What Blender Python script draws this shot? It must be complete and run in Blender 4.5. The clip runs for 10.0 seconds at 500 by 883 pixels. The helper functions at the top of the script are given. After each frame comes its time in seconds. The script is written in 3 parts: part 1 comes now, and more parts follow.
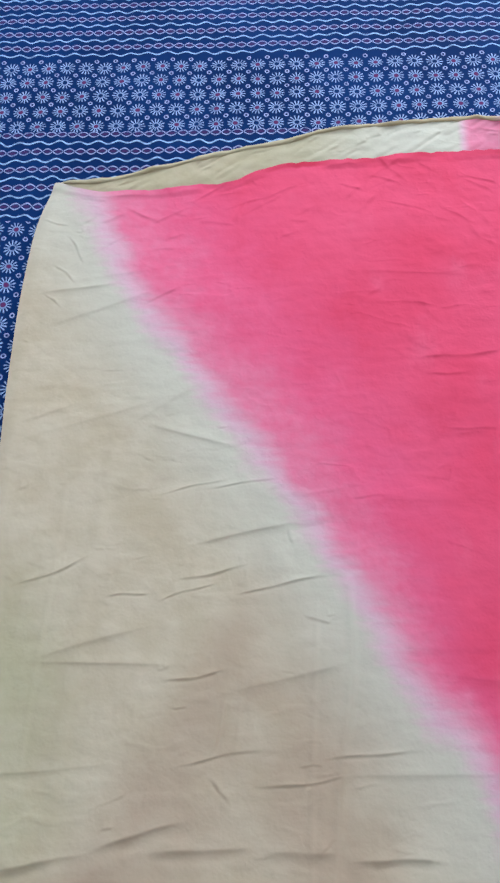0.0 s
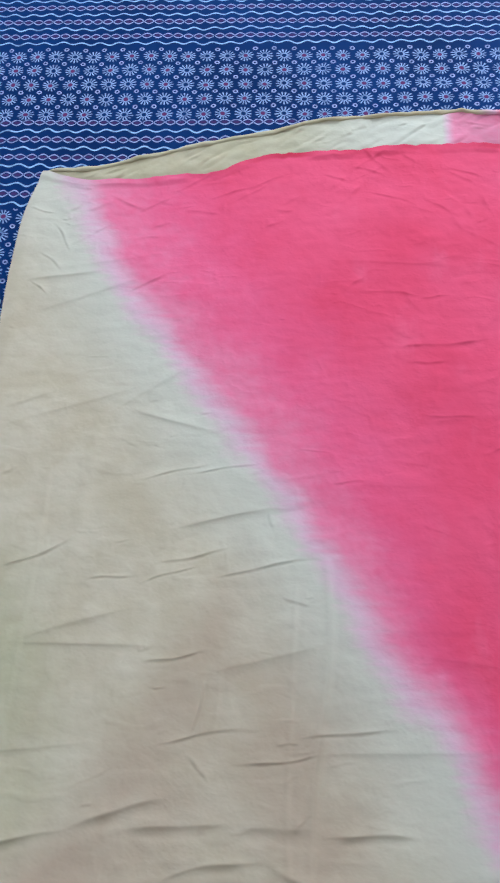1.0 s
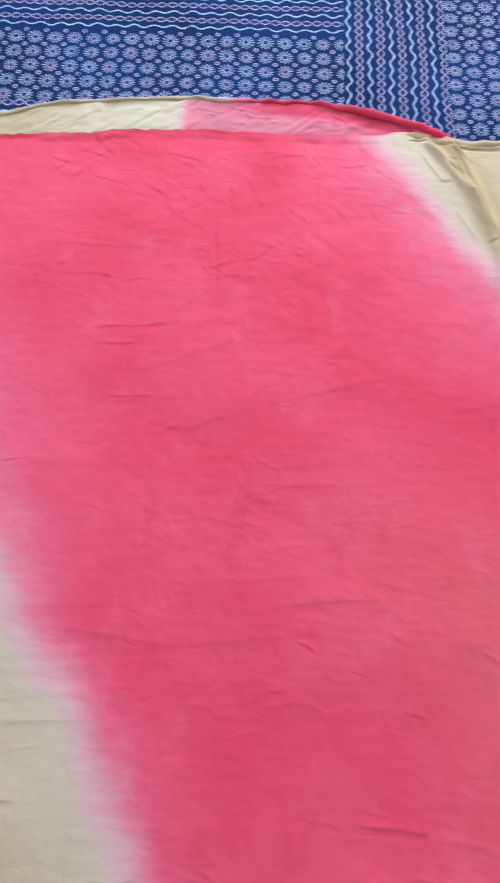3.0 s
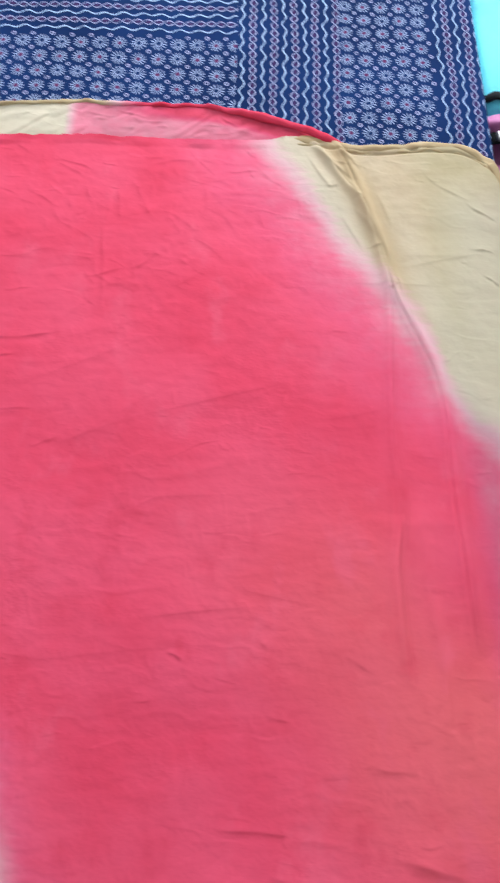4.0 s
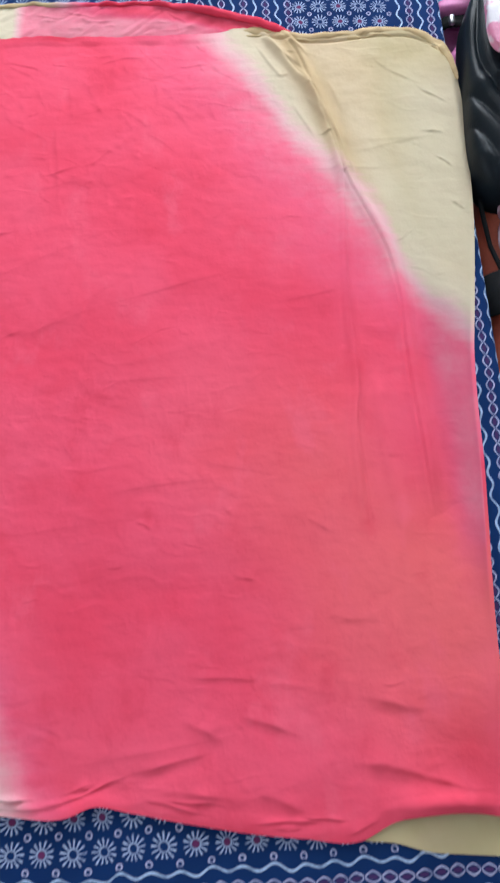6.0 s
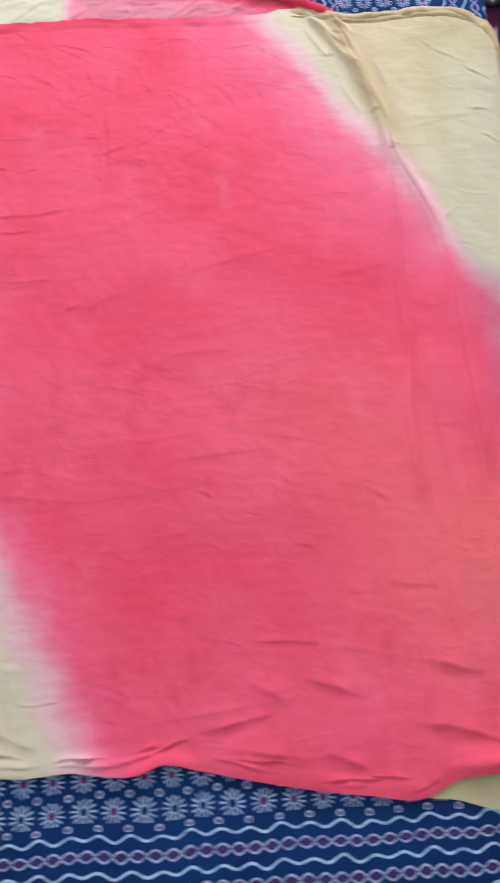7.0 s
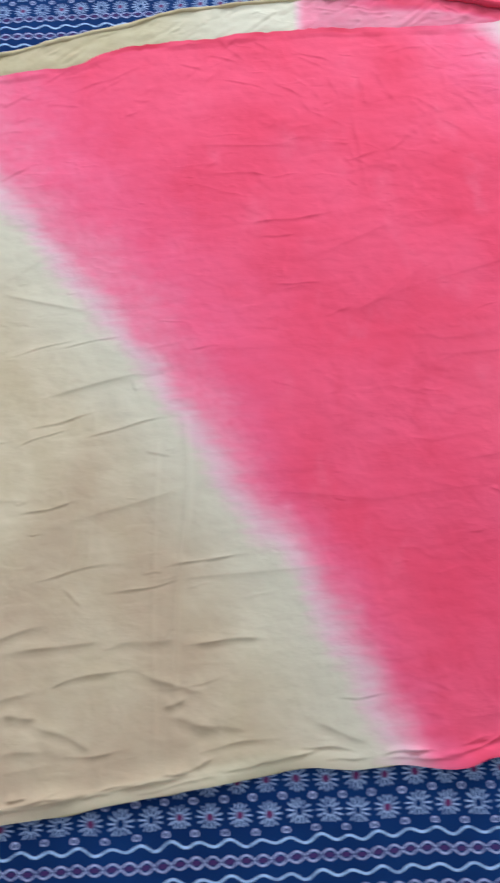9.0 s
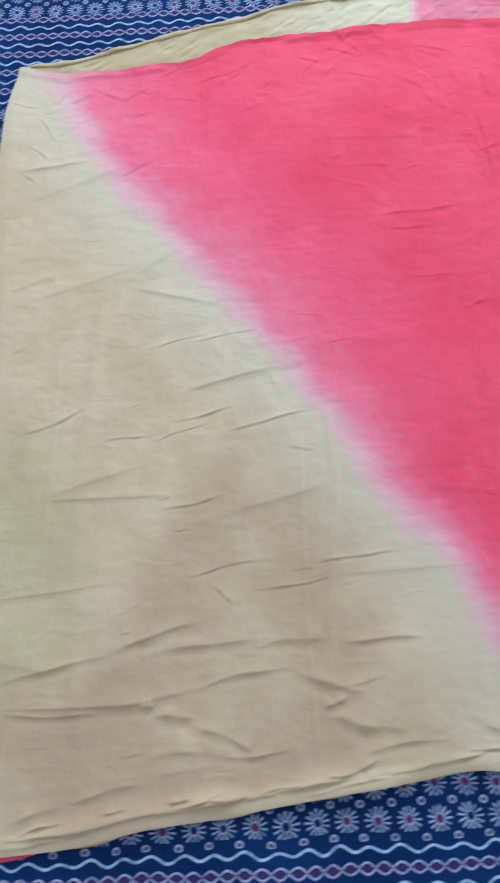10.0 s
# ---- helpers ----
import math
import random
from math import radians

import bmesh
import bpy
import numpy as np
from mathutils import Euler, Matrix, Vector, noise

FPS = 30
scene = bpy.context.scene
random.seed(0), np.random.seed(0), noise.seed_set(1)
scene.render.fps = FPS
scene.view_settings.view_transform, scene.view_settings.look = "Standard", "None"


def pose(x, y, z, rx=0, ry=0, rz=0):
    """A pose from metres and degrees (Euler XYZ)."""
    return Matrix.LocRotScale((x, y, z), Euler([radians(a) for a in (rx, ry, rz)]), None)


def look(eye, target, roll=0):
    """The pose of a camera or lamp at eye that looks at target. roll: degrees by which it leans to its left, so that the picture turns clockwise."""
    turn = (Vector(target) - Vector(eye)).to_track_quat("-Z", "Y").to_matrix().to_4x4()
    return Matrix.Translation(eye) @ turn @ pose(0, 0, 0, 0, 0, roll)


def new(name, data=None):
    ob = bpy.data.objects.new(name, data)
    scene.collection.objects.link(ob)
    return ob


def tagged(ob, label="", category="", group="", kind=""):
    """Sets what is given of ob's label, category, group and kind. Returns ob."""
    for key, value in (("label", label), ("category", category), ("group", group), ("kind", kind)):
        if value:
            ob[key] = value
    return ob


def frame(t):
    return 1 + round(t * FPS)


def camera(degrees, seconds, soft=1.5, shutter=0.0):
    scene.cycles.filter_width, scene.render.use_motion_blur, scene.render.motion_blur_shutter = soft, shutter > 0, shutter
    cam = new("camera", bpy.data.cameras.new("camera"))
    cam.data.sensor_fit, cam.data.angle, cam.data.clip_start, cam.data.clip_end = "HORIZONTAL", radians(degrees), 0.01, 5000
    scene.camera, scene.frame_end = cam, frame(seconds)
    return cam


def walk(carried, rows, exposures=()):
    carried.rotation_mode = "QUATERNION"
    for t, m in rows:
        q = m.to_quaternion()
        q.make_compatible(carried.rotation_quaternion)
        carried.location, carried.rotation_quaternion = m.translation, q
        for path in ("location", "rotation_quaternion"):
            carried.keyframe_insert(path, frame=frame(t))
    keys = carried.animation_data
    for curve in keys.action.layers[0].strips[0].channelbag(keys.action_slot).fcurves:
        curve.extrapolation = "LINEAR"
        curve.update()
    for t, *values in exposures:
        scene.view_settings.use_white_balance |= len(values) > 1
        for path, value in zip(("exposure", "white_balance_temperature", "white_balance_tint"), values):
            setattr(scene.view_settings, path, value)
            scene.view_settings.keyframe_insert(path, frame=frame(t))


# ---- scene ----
# ---------------------------------------------------------------- camera
cam = camera(38.4, 10.0, soft=2.0, shutter=0.9)
PATH = [
    (0, (0.053, -0.039, 1.438), (-0.066, 0.797, -0.375), -5.8),
    (0.5, (0.058, -0.047, 1.433), (-0.052, 0.779, -0.385), -5.3),
    (1, (0.069, -0.056, 1.444), (-0.029, 0.77, -0.375), -4.1),
    (1.5, (0.157, -0.066, 1.454), (0.069, 0.752, -0.369), -2.7),
    (2, (0.265, -0.069, 1.463), (0.186, 0.758, -0.357), -2.2),
    (2.5, (0.392, -0.065, 1.46), (0.348, 0.739, -0.371), -0.7),
    (3, (0.490, -0.062, 1.452), (0.487, 0.747, -0.377), 2.5),
    (3.2, (0.503, -0.062, 1.460), (0.533, 0.739, -0.369), 4.1),
    (4.3, (0.662, -0.018, 1.484), (0.735, 0.696, -0.382), 7.1),
    (4.5, (0.667, -0.018, 1.481), (0.734, 0.654, -0.401), 6.9),
    (5, (0.693, -0.046, 1.468), (0.777, 0.615, -0.417), 7.4),
    (5.5, (0.7, -0.102, 1.468), (0.755, 0.577, -0.413), 3.8),
    (5.7, (0.695, -0.120, 1.473), (0.764, 0.549, -0.409), 4.4),
    (6.8, (0.654, -0.190, 1.478), (0.692, 0.460, -0.412), 1.2),
    (7, (0.615, -0.187, 1.479), (0.662, 0.465, -0.411), 2.1),
    (7.5, (0.511, -0.192, 1.492), (0.563, 0.473, -0.393), 2.2),
    (8, (0.408, -0.193, 1.493), (0.443, 0.455, -0.399), 1.1),
    (8.5, (0.304, -0.195, 1.488), (0.332, 0.471, -0.398), 0.7),
    (9, (0.214, -0.195, 1.488), (0.233, 0.482, -0.394), -0.1),
    (9.5, (0.113, -0.192, 1.479), (0.104, 0.498, -0.398), -2.0),
    (10, (0.028, -0.203, 1.461), (0.01, 0.499, -0.412), -3.0),
]
EXPOSURES = [
    (0.0, 0.56, 5400, 8), (0.5, 0.54, 5280, 8), (1.0, 0.53, 5200, 6), (1.5, 0.53, 5150, 5), (2.0, 0.54, 5150, 5), (2.5, 0.60, 5750, 9), (3.2, 0.68, 6050, 11),
    (4.5, 0.66, 6350, 11), (5.5, 0.68, 6350, 11), (7.0, 0.74, 6200, 9), (8.5, 0.72, 5850, 8), (10.0, 0.63, 5650, 5),
]
walk(cam, [(t, look(eye, target, roll)) for t, eye, target, roll in PATH], EXPOSURES)

# ---------------------------------------------------------------- light
BED = 0.50          # height of the bed's top
world = bpy.data.worlds.new("sky")
scene.world = world
world.use_nodes = True
sky = world.node_tree.nodes.new("ShaderNodeTexSky")
sky.sky_type, sky.sun_disc, sky.sun_elevation, sky.sun_rotation = "NISHITA", False, radians(40), radians(200)
world.node_tree.links.new(sky.outputs[0], world.node_tree.nodes["Background"].inputs[0])
world.node_tree.nodes["Background"].inputs[1].default_value = 0.1


def area(name, m, sx, sy, watts, colour):
    lamp = bpy.data.lights.new(name, "AREA")
    lamp.shape, lamp.size, lamp.size_y, lamp.energy, lamp.color = "RECTANGLE", sx, sy, watts, colour
    ob = new(name, lamp)
    ob.matrix_world = m
    return ob


# daylight in the far window and in the side window
area("daylight_far", look((1.08, 3.46, 1.75), (0.9, 0, 0.7)), 2.2, 1.4, 76, (0.93, 0.97, 1.0))
area("daylight_side", look((-1.96, 0.2, 1.65), (0, 0.2, 0.9)), 1.5, 1.2, 10, (0.95, 0.98, 1.0))


# ---------------------------------------------------------------- node helper
class V:
    """A value in a node tree, with arithmetic."""

    def __init__(self, tree, socket):
        self.tree, self.socket = tree, socket

    def op(self, kind, *others, clamp=False):
        n = self.tree.nodes.new("ShaderNodeMath")
        n.operation, n.use_clamp = kind, clamp
        for k, v in enumerate((self, *others)):
            if isinstance(v, V):
                self.tree.links.new(v.socket, n.inputs[k])
            else:
                n.inputs[k].default_value = v
        return V(self.tree, n.outputs[0])

    def __add__(self, o): return self.op("ADD", o)
    def __sub__(self, o): return self.op("SUBTRACT", o)
    def __mul__(self, o): return self.op("MULTIPLY", o)
    def __neg__(self): return self.op("MULTIPLY", -1.0)
    def __truediv__(self, o): return self.op("DIVIDE", o)
    def __gt__(self, o): return self.op("GREATER_THAN", o)
    def __lt__(self, o): return self.op("LESS_THAN", o)
    def inv(self): return self.op("MULTIPLY_ADD", -1.0, 1.0)
    def abs(self): return self.op("ABSOLUTE")
    def sin(self): return self.op("SINE")
    def fract(self): return self.op("FRACT")
    def max(self, o): return self.op("MAXIMUM", o)
    def min(self, o): return self.op("MINIMUM", o)

    def ramp(self, a, b):
        """0 below a, 1 above b (or the other way round where a > b), smooth between."""
        n = self.tree.nodes.new("ShaderNodeMapRange")
        n.interpolation_type = "SMOOTHSTEP"
        self.tree.links.new(self.socket, n.inputs[0])
        lo, hi, out = (a, b, (0, 1)) if a < b else (b, a, (1, 0))
        n.inputs[1].default_value, n.inputs[2].default_value = lo, hi
        n.inputs[3].default_value, n.inputs[4].default_value = out
        return V(self.tree, n.outputs[0])

    def between(self, other, k):
        """self where k is 0, other where k is 1."""
        n = self.tree.nodes.new("ShaderNodeMix")
        for v, i in ((k, 0), (self, 2), (other, 3)):
            if isinstance(v, V):
                self.tree.links.new(v.socket, n.inputs[i])
            else:
                n.inputs[i].default_value = v
        return V(self.tree, n.outputs[0])


def material(name, rough=0.8, sheen=0.0, metal=0.0):
    mat = bpy.data.materials.new(name)
    mat.use_nodes = True
    tree = mat.node_tree
    bsdf = tree.nodes["Principled BSDF"]
    bsdf.inputs["Roughness"].default_value = rough
    bsdf.inputs["Metallic"].default_value = metal
    bsdf.inputs["Sheen Weight"].default_value = sheen
    bsdf.inputs["Specular IOR Level"].default_value = 0.12 if rough > 0.77 else (0.08 if name.startswith("black") else 0.4)
    return mat, tree, bsdf


def coords(tree):
    tc = tree.nodes.new("ShaderNodeTexCoord")
    sep = tree.nodes.new("ShaderNodeSeparateXYZ")
    tree.links.new(tc.outputs["Object"], sep.inputs[0])
    return tc.outputs["Object"], V(tree, sep.outputs[0]), V(tree, sep.outputs[1]), V(tree, sep.outputs[2])


def noise_of(tree, vector, scale, detail=3.0, stretch=None, rough=0.5):
    n = tree.nodes.new("ShaderNodeTexNoise")
    n.inputs["Scale"].default_value, n.inputs["Detail"].default_value, n.inputs["Roughness"].default_value = scale, detail, rough
    if stretch:
        mp = tree.nodes.new("ShaderNodeMapping")
        mp.inputs["Scale"].default_value = stretch
        tree.links.new(vector, mp.inputs[0])
        vector = mp.outputs[0]
    tree.links.new(vector, n.inputs["Vector"])
    return V(tree, n.outputs[0])


def colour_mix(tree, a, b, k, blend="MIX"):
    n = tree.nodes.new("ShaderNodeMix")
    n.data_type, n.blend_type = "RGBA", blend
    for v, i in ((k, 0), (a, 6), (b, 7)):
        if isinstance(v, V):
            tree.links.new(v.socket, n.inputs[i])
        elif isinstance(v, tuple):
            n.inputs[i].default_value = (*v, 1)
        elif isinstance(v, (int, float)):
            n.inputs[i].default_value = v
        else:
            tree.links.new(v, n.inputs[i])
    return n.outputs[2]


def bump(tree, bsdf, height, strength, distance):
    n = tree.nodes.new("ShaderNodeBump")
    n.inputs["Strength"].default_value, n.inputs["Distance"].default_value = strength, distance
    tree.links.new(height.socket, n.inputs["Height"])
    tree.links.new(n.outputs[0], bsdf.inputs["Normal"])


# ---------------------------------------------------------------- materials
def plain(name, colour, rough=0.7, metal=0.0, grain=40.0, vary=0.18, relief=0.0004, sheen=0.0):
    """One colour with stains and grain at two scales."""
    mat, tree, bsdf = material(name, rough, sheen, metal)
    vec, x, y, z = coords(tree)
    big, small = noise_of(tree, vec, grain * 0.1, 4), noise_of(tree, vec, grain * 4, 3)
    k = (big * 0.7 + small * 0.3).ramp(0.3, 0.7)
    dark, light = tuple(c * (1 - vary) for c in colour), tuple(min(1, c * (1 + vary)) for c in colour)
    tree.links.new(colour_mix(tree, dark, light, k), bsdf.inputs["Base Color"])
    if relief:
        bump(tree, bsdf, small + big, 0.5, relief)
    return mat


def printed_cotton():
    """Navy cotton with hand-blocked bands: daisies with rings between, wavy lines and chains."""
    mat, tree, bsdf = material("printed_cotton", 0.9)
    bsdf.inputs["Specular IOR Level"].default_value = 0.06
    vec, x0, y0, z0 = coords(tree)
    wx, wy = noise_of(tree, vec, 9, 2), noise_of(tree, vec, 11, 2, (1.0, 1.0, 2.3))
    x = x0 + (wx - 0.5) * 0.012
    y = y0 + (wy - 0.5) * 0.012
    upright = (x0 > 0.6315) * (y0 > -0.262)
    low = y0 < 0.2
    skew = y - x * 0.025
    t_far = skew.between((skew + 0.363) * -1.05 + 1.2235, low)
    t = t_far.between((x - 0.642) * 1.06 + 0.818, upright)
    s = (x + skew * 0.03).between(y, upright)

    # band of each place
    inner = (t > 0.8075) * (t < 1.0165)
    outer = t > 1.2150
    striped = inner.max(outer)
    field = t < 0.8075

    # daisies and rings
    tf = t - low * upright.inv() * 0.0068
    row = ((tf - 1.031) / 0.0386).between((t - 0.789) / 0.0386, field) + 100.5
    col = s / 0.0368 + 100.42
    fx, fy = col.fract() - 0.5, row.fract() - 0.5
    cell = col.op("FLOOR") * 7.31 + row.op("FLOOR") * 3.77
    luck = (cell.sin() * 431.7).fract()
    r = (fx * fx + fy * fy).op("SQRT")
    ang = fy.op("ARCTAN2", fx)
    wear = noise_of(tree, vec, 120, 2)
    spokes = (ang * 13.0 + luck * 6.0 + wear * 1.6).op("COSINE")
    reach = luck * 0.05 + (wear - 0.5) * 0.14
    petal = spokes.ramp(-0.05, 0.75) * r.ramp(0.16, 0.21) * (r + reach).ramp(0.46, 0.38)
    petal = petal.max((r - 0.155).abs().ramp(0.05, 0.015) * 0.75)
    heart = r.ramp(0.14, 0.09)
    gx, gy = (fx + 0.5 + 0.5).fract() - 0.5, (fy + 0.5 + 0.5).fract() - 0.5
    rr = (gx * gx * 1.0 + gy * gy * 1.05).op("SQRT")
    ring = (rr - 0.095).abs().ramp(0.045, 0.015)
    daisies = petal * striped.inv() * ((t < 1.2055) * (t > 1.012)).max(field)
    rings = ring * striped.inv()

    # wavy lines and chains
    k_in, k_out = (t - 0.818) / 0.02133, (t - 1.2235) / 0.0208
    k = k_in.between(k_out, outer) + 100.5
    off = (k.fract() - 0.5) * 0.021
    odd = (k * 0.5).fract() > 0.5
    wave_mid = ((s * (2 * math.pi / 0.0365)).sin() + (s * (2 * math.pi / 0.061)).sin() * 0.35) * 0.0034
    wave = (off - wave_mid).abs().ramp(0.0023, 0.0012) * odd.inv()
    link = ((s / 0.0202).fract() - 0.5).abs() * 2.0
    lens = (link * link * -0.75 - link * 0.25 + 1.0) * 0.0066
    chain = (off.abs() - lens).abs().ramp(0.0019, 0.0008) * odd * link.ramp(1.0, 0.88)
    middle = (off.abs() - lens * 0.55).ramp(0.0, -0.0009) * odd * striped * link.ramp(0.62, 0.45)
    lines = wave * striped

    fade = noise_of(tree, vec, 70, 4, None, 0.65).ramp(0.30, 0.58) * 0.55 + 0.42
    thin = noise_of(tree, vec, 5, 2).ramp(0.3, 0.7)
    ground = colour_mix(tree, (0.0060, 0.0212, 0.088), (0.0085, 0.0320, 0.127), thin)
    ground = colour_mix(tree, ground, (0.16, 0.03, 0.10), (heart * striped.inv() * (luck > 0.35)).max(middle * 0.4) * 0.8)
    c = colour_mix(tree, ground, (0.40, 0.49, 0.71), daisies * fade)
    c = colour_mix(tree, c, (0.41, 0.43, 0.64), rings * fade)
    c = colour_mix(tree, c, (0.40, 0.54, 0.77), lines * fade)
    c = colour_mix(tree, c, (0.41, 0.43, 0.64), chain * striped * fade)
    tree.links.new(c, bsdf.inputs["Base Color"])
    bump(tree, bsdf, noise_of(tree, vec, 260, 3) * 2.0 + noise_of(tree, vec, 30, 3) * 4.0, 0.4, 0.0004)
    return mat


def dyed_cotton(name, sheer=False):
    """Dip-dyed cotton: natural beige, through a pale pink fringe, to coral red; the attributes say how much dye each
    place took, and carry some painted fold shading.
    """
    mat, tree, bsdf = material(name, 0.85, 0.03)
    vec, x, y, z = coords(tree)

    def attribute(label):
        n = tree.nodes.new("ShaderNodeAttribute")
        n.attribute_name = label
        return V(tree, n.outputs["Fac"])

    dye, warm, pale, olive = attribute("dye"), attribute("warm"), attribute("pale"), attribute("olive")
    thread = noise_of(tree, vec, 20, 4, (1.2, 14.0, 1.0), 0.6)
    cloud = noise_of(tree, vec, 5, 4)
    mottle = noise_of(tree, vec, 16, 4, None, 0.6)
    fuzz = noise_of(tree, vec, 42, 4, None, 0.65)
    d = dye + (thread - 0.5) * 0.16 * dye.ramp(0.85, 0.4) * dye.ramp(-0.3, 0.1) + (fuzz - 0.5) * 0.13 + (mottle - 0.5) * 0.22 + (cloud - 0.5) * 0.16
    edge = d.ramp(0.10, 0.48)
    deep = d.ramp(0.35, 0.95)
    beige = colour_mix(tree, (0.555, 0.428, 0.274), (0.63, 0.50, 0.338), mottle.ramp(0.3, 0.7))
    beige = colour_mix(tree, beige, (0.43, 0.390, 0.205), olive * cloud.ramp(0.15, 0.55))
    beige = colour_mix(tree, beige, (0.495, 0.350, 0.228), attribute("rosy") * cloud.ramp(0.25, 0.65))
    beige = colour_mix(tree, beige, (0.65, 0.585, 0.45), pale)
    # tan: the hems' own colour, and painted shading along the bunched fold
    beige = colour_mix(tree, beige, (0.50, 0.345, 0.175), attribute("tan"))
    red = colour_mix(tree, (0.77, 0.062, 0.122), (0.83, 0.096, 0.174), cloud.ramp(0.30, 0.70))
    red = colour_mix(tree, red, (0.82, 0.150, 0.160), warm)
    red = colour_mix(tree, red, (0.68, 0.035, 0.075), (mottle.ramp(0.54, 0.78)) * 0.25)
    blotch = noise_of(tree, vec, 7, 5, (1.5, 0.8, 1.0), 0.62)
    red = colour_mix(tree, red, (0.66, 0.036, 0.080), blotch.ramp(0.55, 0.74) * 0.45)
    red = colour_mix(tree, red, (0.84, 0.135, 0.215), blotch.ramp(0.46, 0.30) * 0.5)
    red = colour_mix(tree, red, (0.55, 0.018, 0.050), attribute("deep"))
    fringe = colour_mix(tree, (0.73, 0.43, 0.46), (0.82, 0.120, 0.228), deep)
    c = colour_mix(tree, beige, fringe, edge)
    c = colour_mix(tree, c, red, d.ramp(0.72, 1.16))
    tree.links.new(c, bsdf.inputs["Base Color"])
    # fine crumpling: thin meeting lines, here and there
    fold_a = (noise_of(tree, vec, 15, 2, (0.7, 1.5, 1.0)) - 0.5).abs().ramp(0.085, 0.0) * noise_of(tree, vec, 9, 2).ramp(0.45, 0.6)
    fold_b = (noise_of(tree, vec, 24, 2, (1.2, 0.9, 1.7)) - 0.5).abs().ramp(0.11, 0.0) * noise_of(tree, vec, 11, 2, (1, 1, 2.1)).ramp(0.5, 0.62)
    weave = noise_of(tree, vec, 240, 3) * 0.8 + noise_of(tree, vec, 60, 4) * 3.0 + mottle * 7.0
    bump(tree, bsdf, weave + fold_a * 1.7 + fold_b * 1.3, 0.45, 0.0004)
    if sheer:
        see = tree.nodes.new("ShaderNodeBsdfTransparent")
        mix = tree.nodes.new("ShaderNodeMixShader")
        tree.links.new((attribute("thin") * 0.25).socket, mix.inputs[0])
        tree.links.new(bsdf.outputs[0], mix.inputs[1])
        tree.links.new(see.outputs[0], mix.inputs[2])
        tree.links.new(mix.outputs[0], tree.nodes["Material Output"].inputs[0])
    return mat


SHEET = printed_cotton()
CLOTH = dyed_cotton("dyed_cotton", True)
CLOTH_BACK = dyed_cotton("dyed_cotton_back", True)
WALL = plain("wall_paint", (0.72, 0.74, 0.74), 0.8, grain=12, vary=0.05)
CEILING = plain("ceiling_paint", (0.8, 0.8, 0.78), 0.85, grain=12, vary=0.04)
FLOOR = plain("floor_cement", (0.30, 0.28, 0.26), 0.5, grain=14, vary=0.15)
WOOD = plain("wood", (0.20, 0.11, 0.06), 0.5, grain=20, vary=0.3)
TICKING = plain("ticking", (0.55, 0.52, 0.48), 0.9, grain=30)
BLACK = plain("black_nylon", (0.008, 0.012, 0.016), 0.36, grain=60, vary=0.3)
WEBBING = plain("black_webbing", (0.012, 0.013, 0.015), 0.75, grain=200, vary=0.3)
PINK = plain("pink_nylon", (0.70, 0.21, 0.48), 0.6, grain=60)
TURQUOISE = plain("turquoise_nylon", (0.12, 0.72, 0.92), 0.6, grain=60)
CORAL = plain("coral_nylon", (0.55, 0.12, 0.07), 0.55, grain=60)
METAL = plain("grey_metal", (0.45, 0.45, 0.46), 0.35, 0.9, grain=60, vary=0.1)


def film_plastic(name, tint, clear=(0.62, 0.60, 0.66)):
    """A clear packet, printed in parts."""
    mat, tree, bsdf = material(name, 0.18)
    vec, x, y, z = coords(tree)
    k = noise_of(tree, vec, 30, 3).ramp(0.45, 0.55)
    tree.links.new(colour_mix(tree, tint, clear, k), bsdf.inputs["Base Color"])
    bsdf.inputs["Coat Weight"].default_value = 0.6
    bump(tree, bsdf, noise_of(tree, vec, 45, 3), 0.7, 0.004)
    return mat


PACKET_PINK = film_plastic("packet_film_pink", (0.62, 0.22, 0.36))
PACKET_DARK = film_plastic("packet_film_dark", (0.30, 0.15, 0.19), (0.45, 0.35, 0.42))
PACKET_BLUE = film_plastic("packet_film_blue", (0.12, 0.35, 0.62))


# ---------------------------------------------------------------- mesh helpers
def mesh_object(name, bm, mat, parent=None, smooth=True):
    me = bpy.data.meshes.new(name)
    bm.to_mesh(me)
    bm.free()
    return finish(name, me, mat, parent, smooth)


def finish(name, me, mat, parent, smooth=True):
    if mat:
        me.materials.append(mat)
    me.polygons.foreach_set("use_smooth", [smooth] * len(me.polygons))
    ob = new(name, me)
    if parent:
        ob.parent = parent
    return ob


def part(name, bm, mat, parent, label="", smooth=True):
    return tagged(mesh_object(name, bm, mat, parent, smooth), label)


def thing(name, place, label, category, group=""):
    ob = new(name)
    ob.empty_display_size = 0.05
    ob.location = place
    return tagged(ob, label, category, group)


def box(lo, hi, edge=0.0, steps=2):
    bm = bmesh.new()
    bmesh.ops.create_cube(bm, size=1)
    for v in bm.verts:
        v.co = Vector([lo[i] + (v.co[i] + 0.5) * (hi[i] - lo[i]) for i in range(3)])
    if edge:
        bmesh.ops.bevel(bm, geom=bm.edges[:], offset=edge, segments=steps, affect="EDGES", profile=0.5)
    return bm


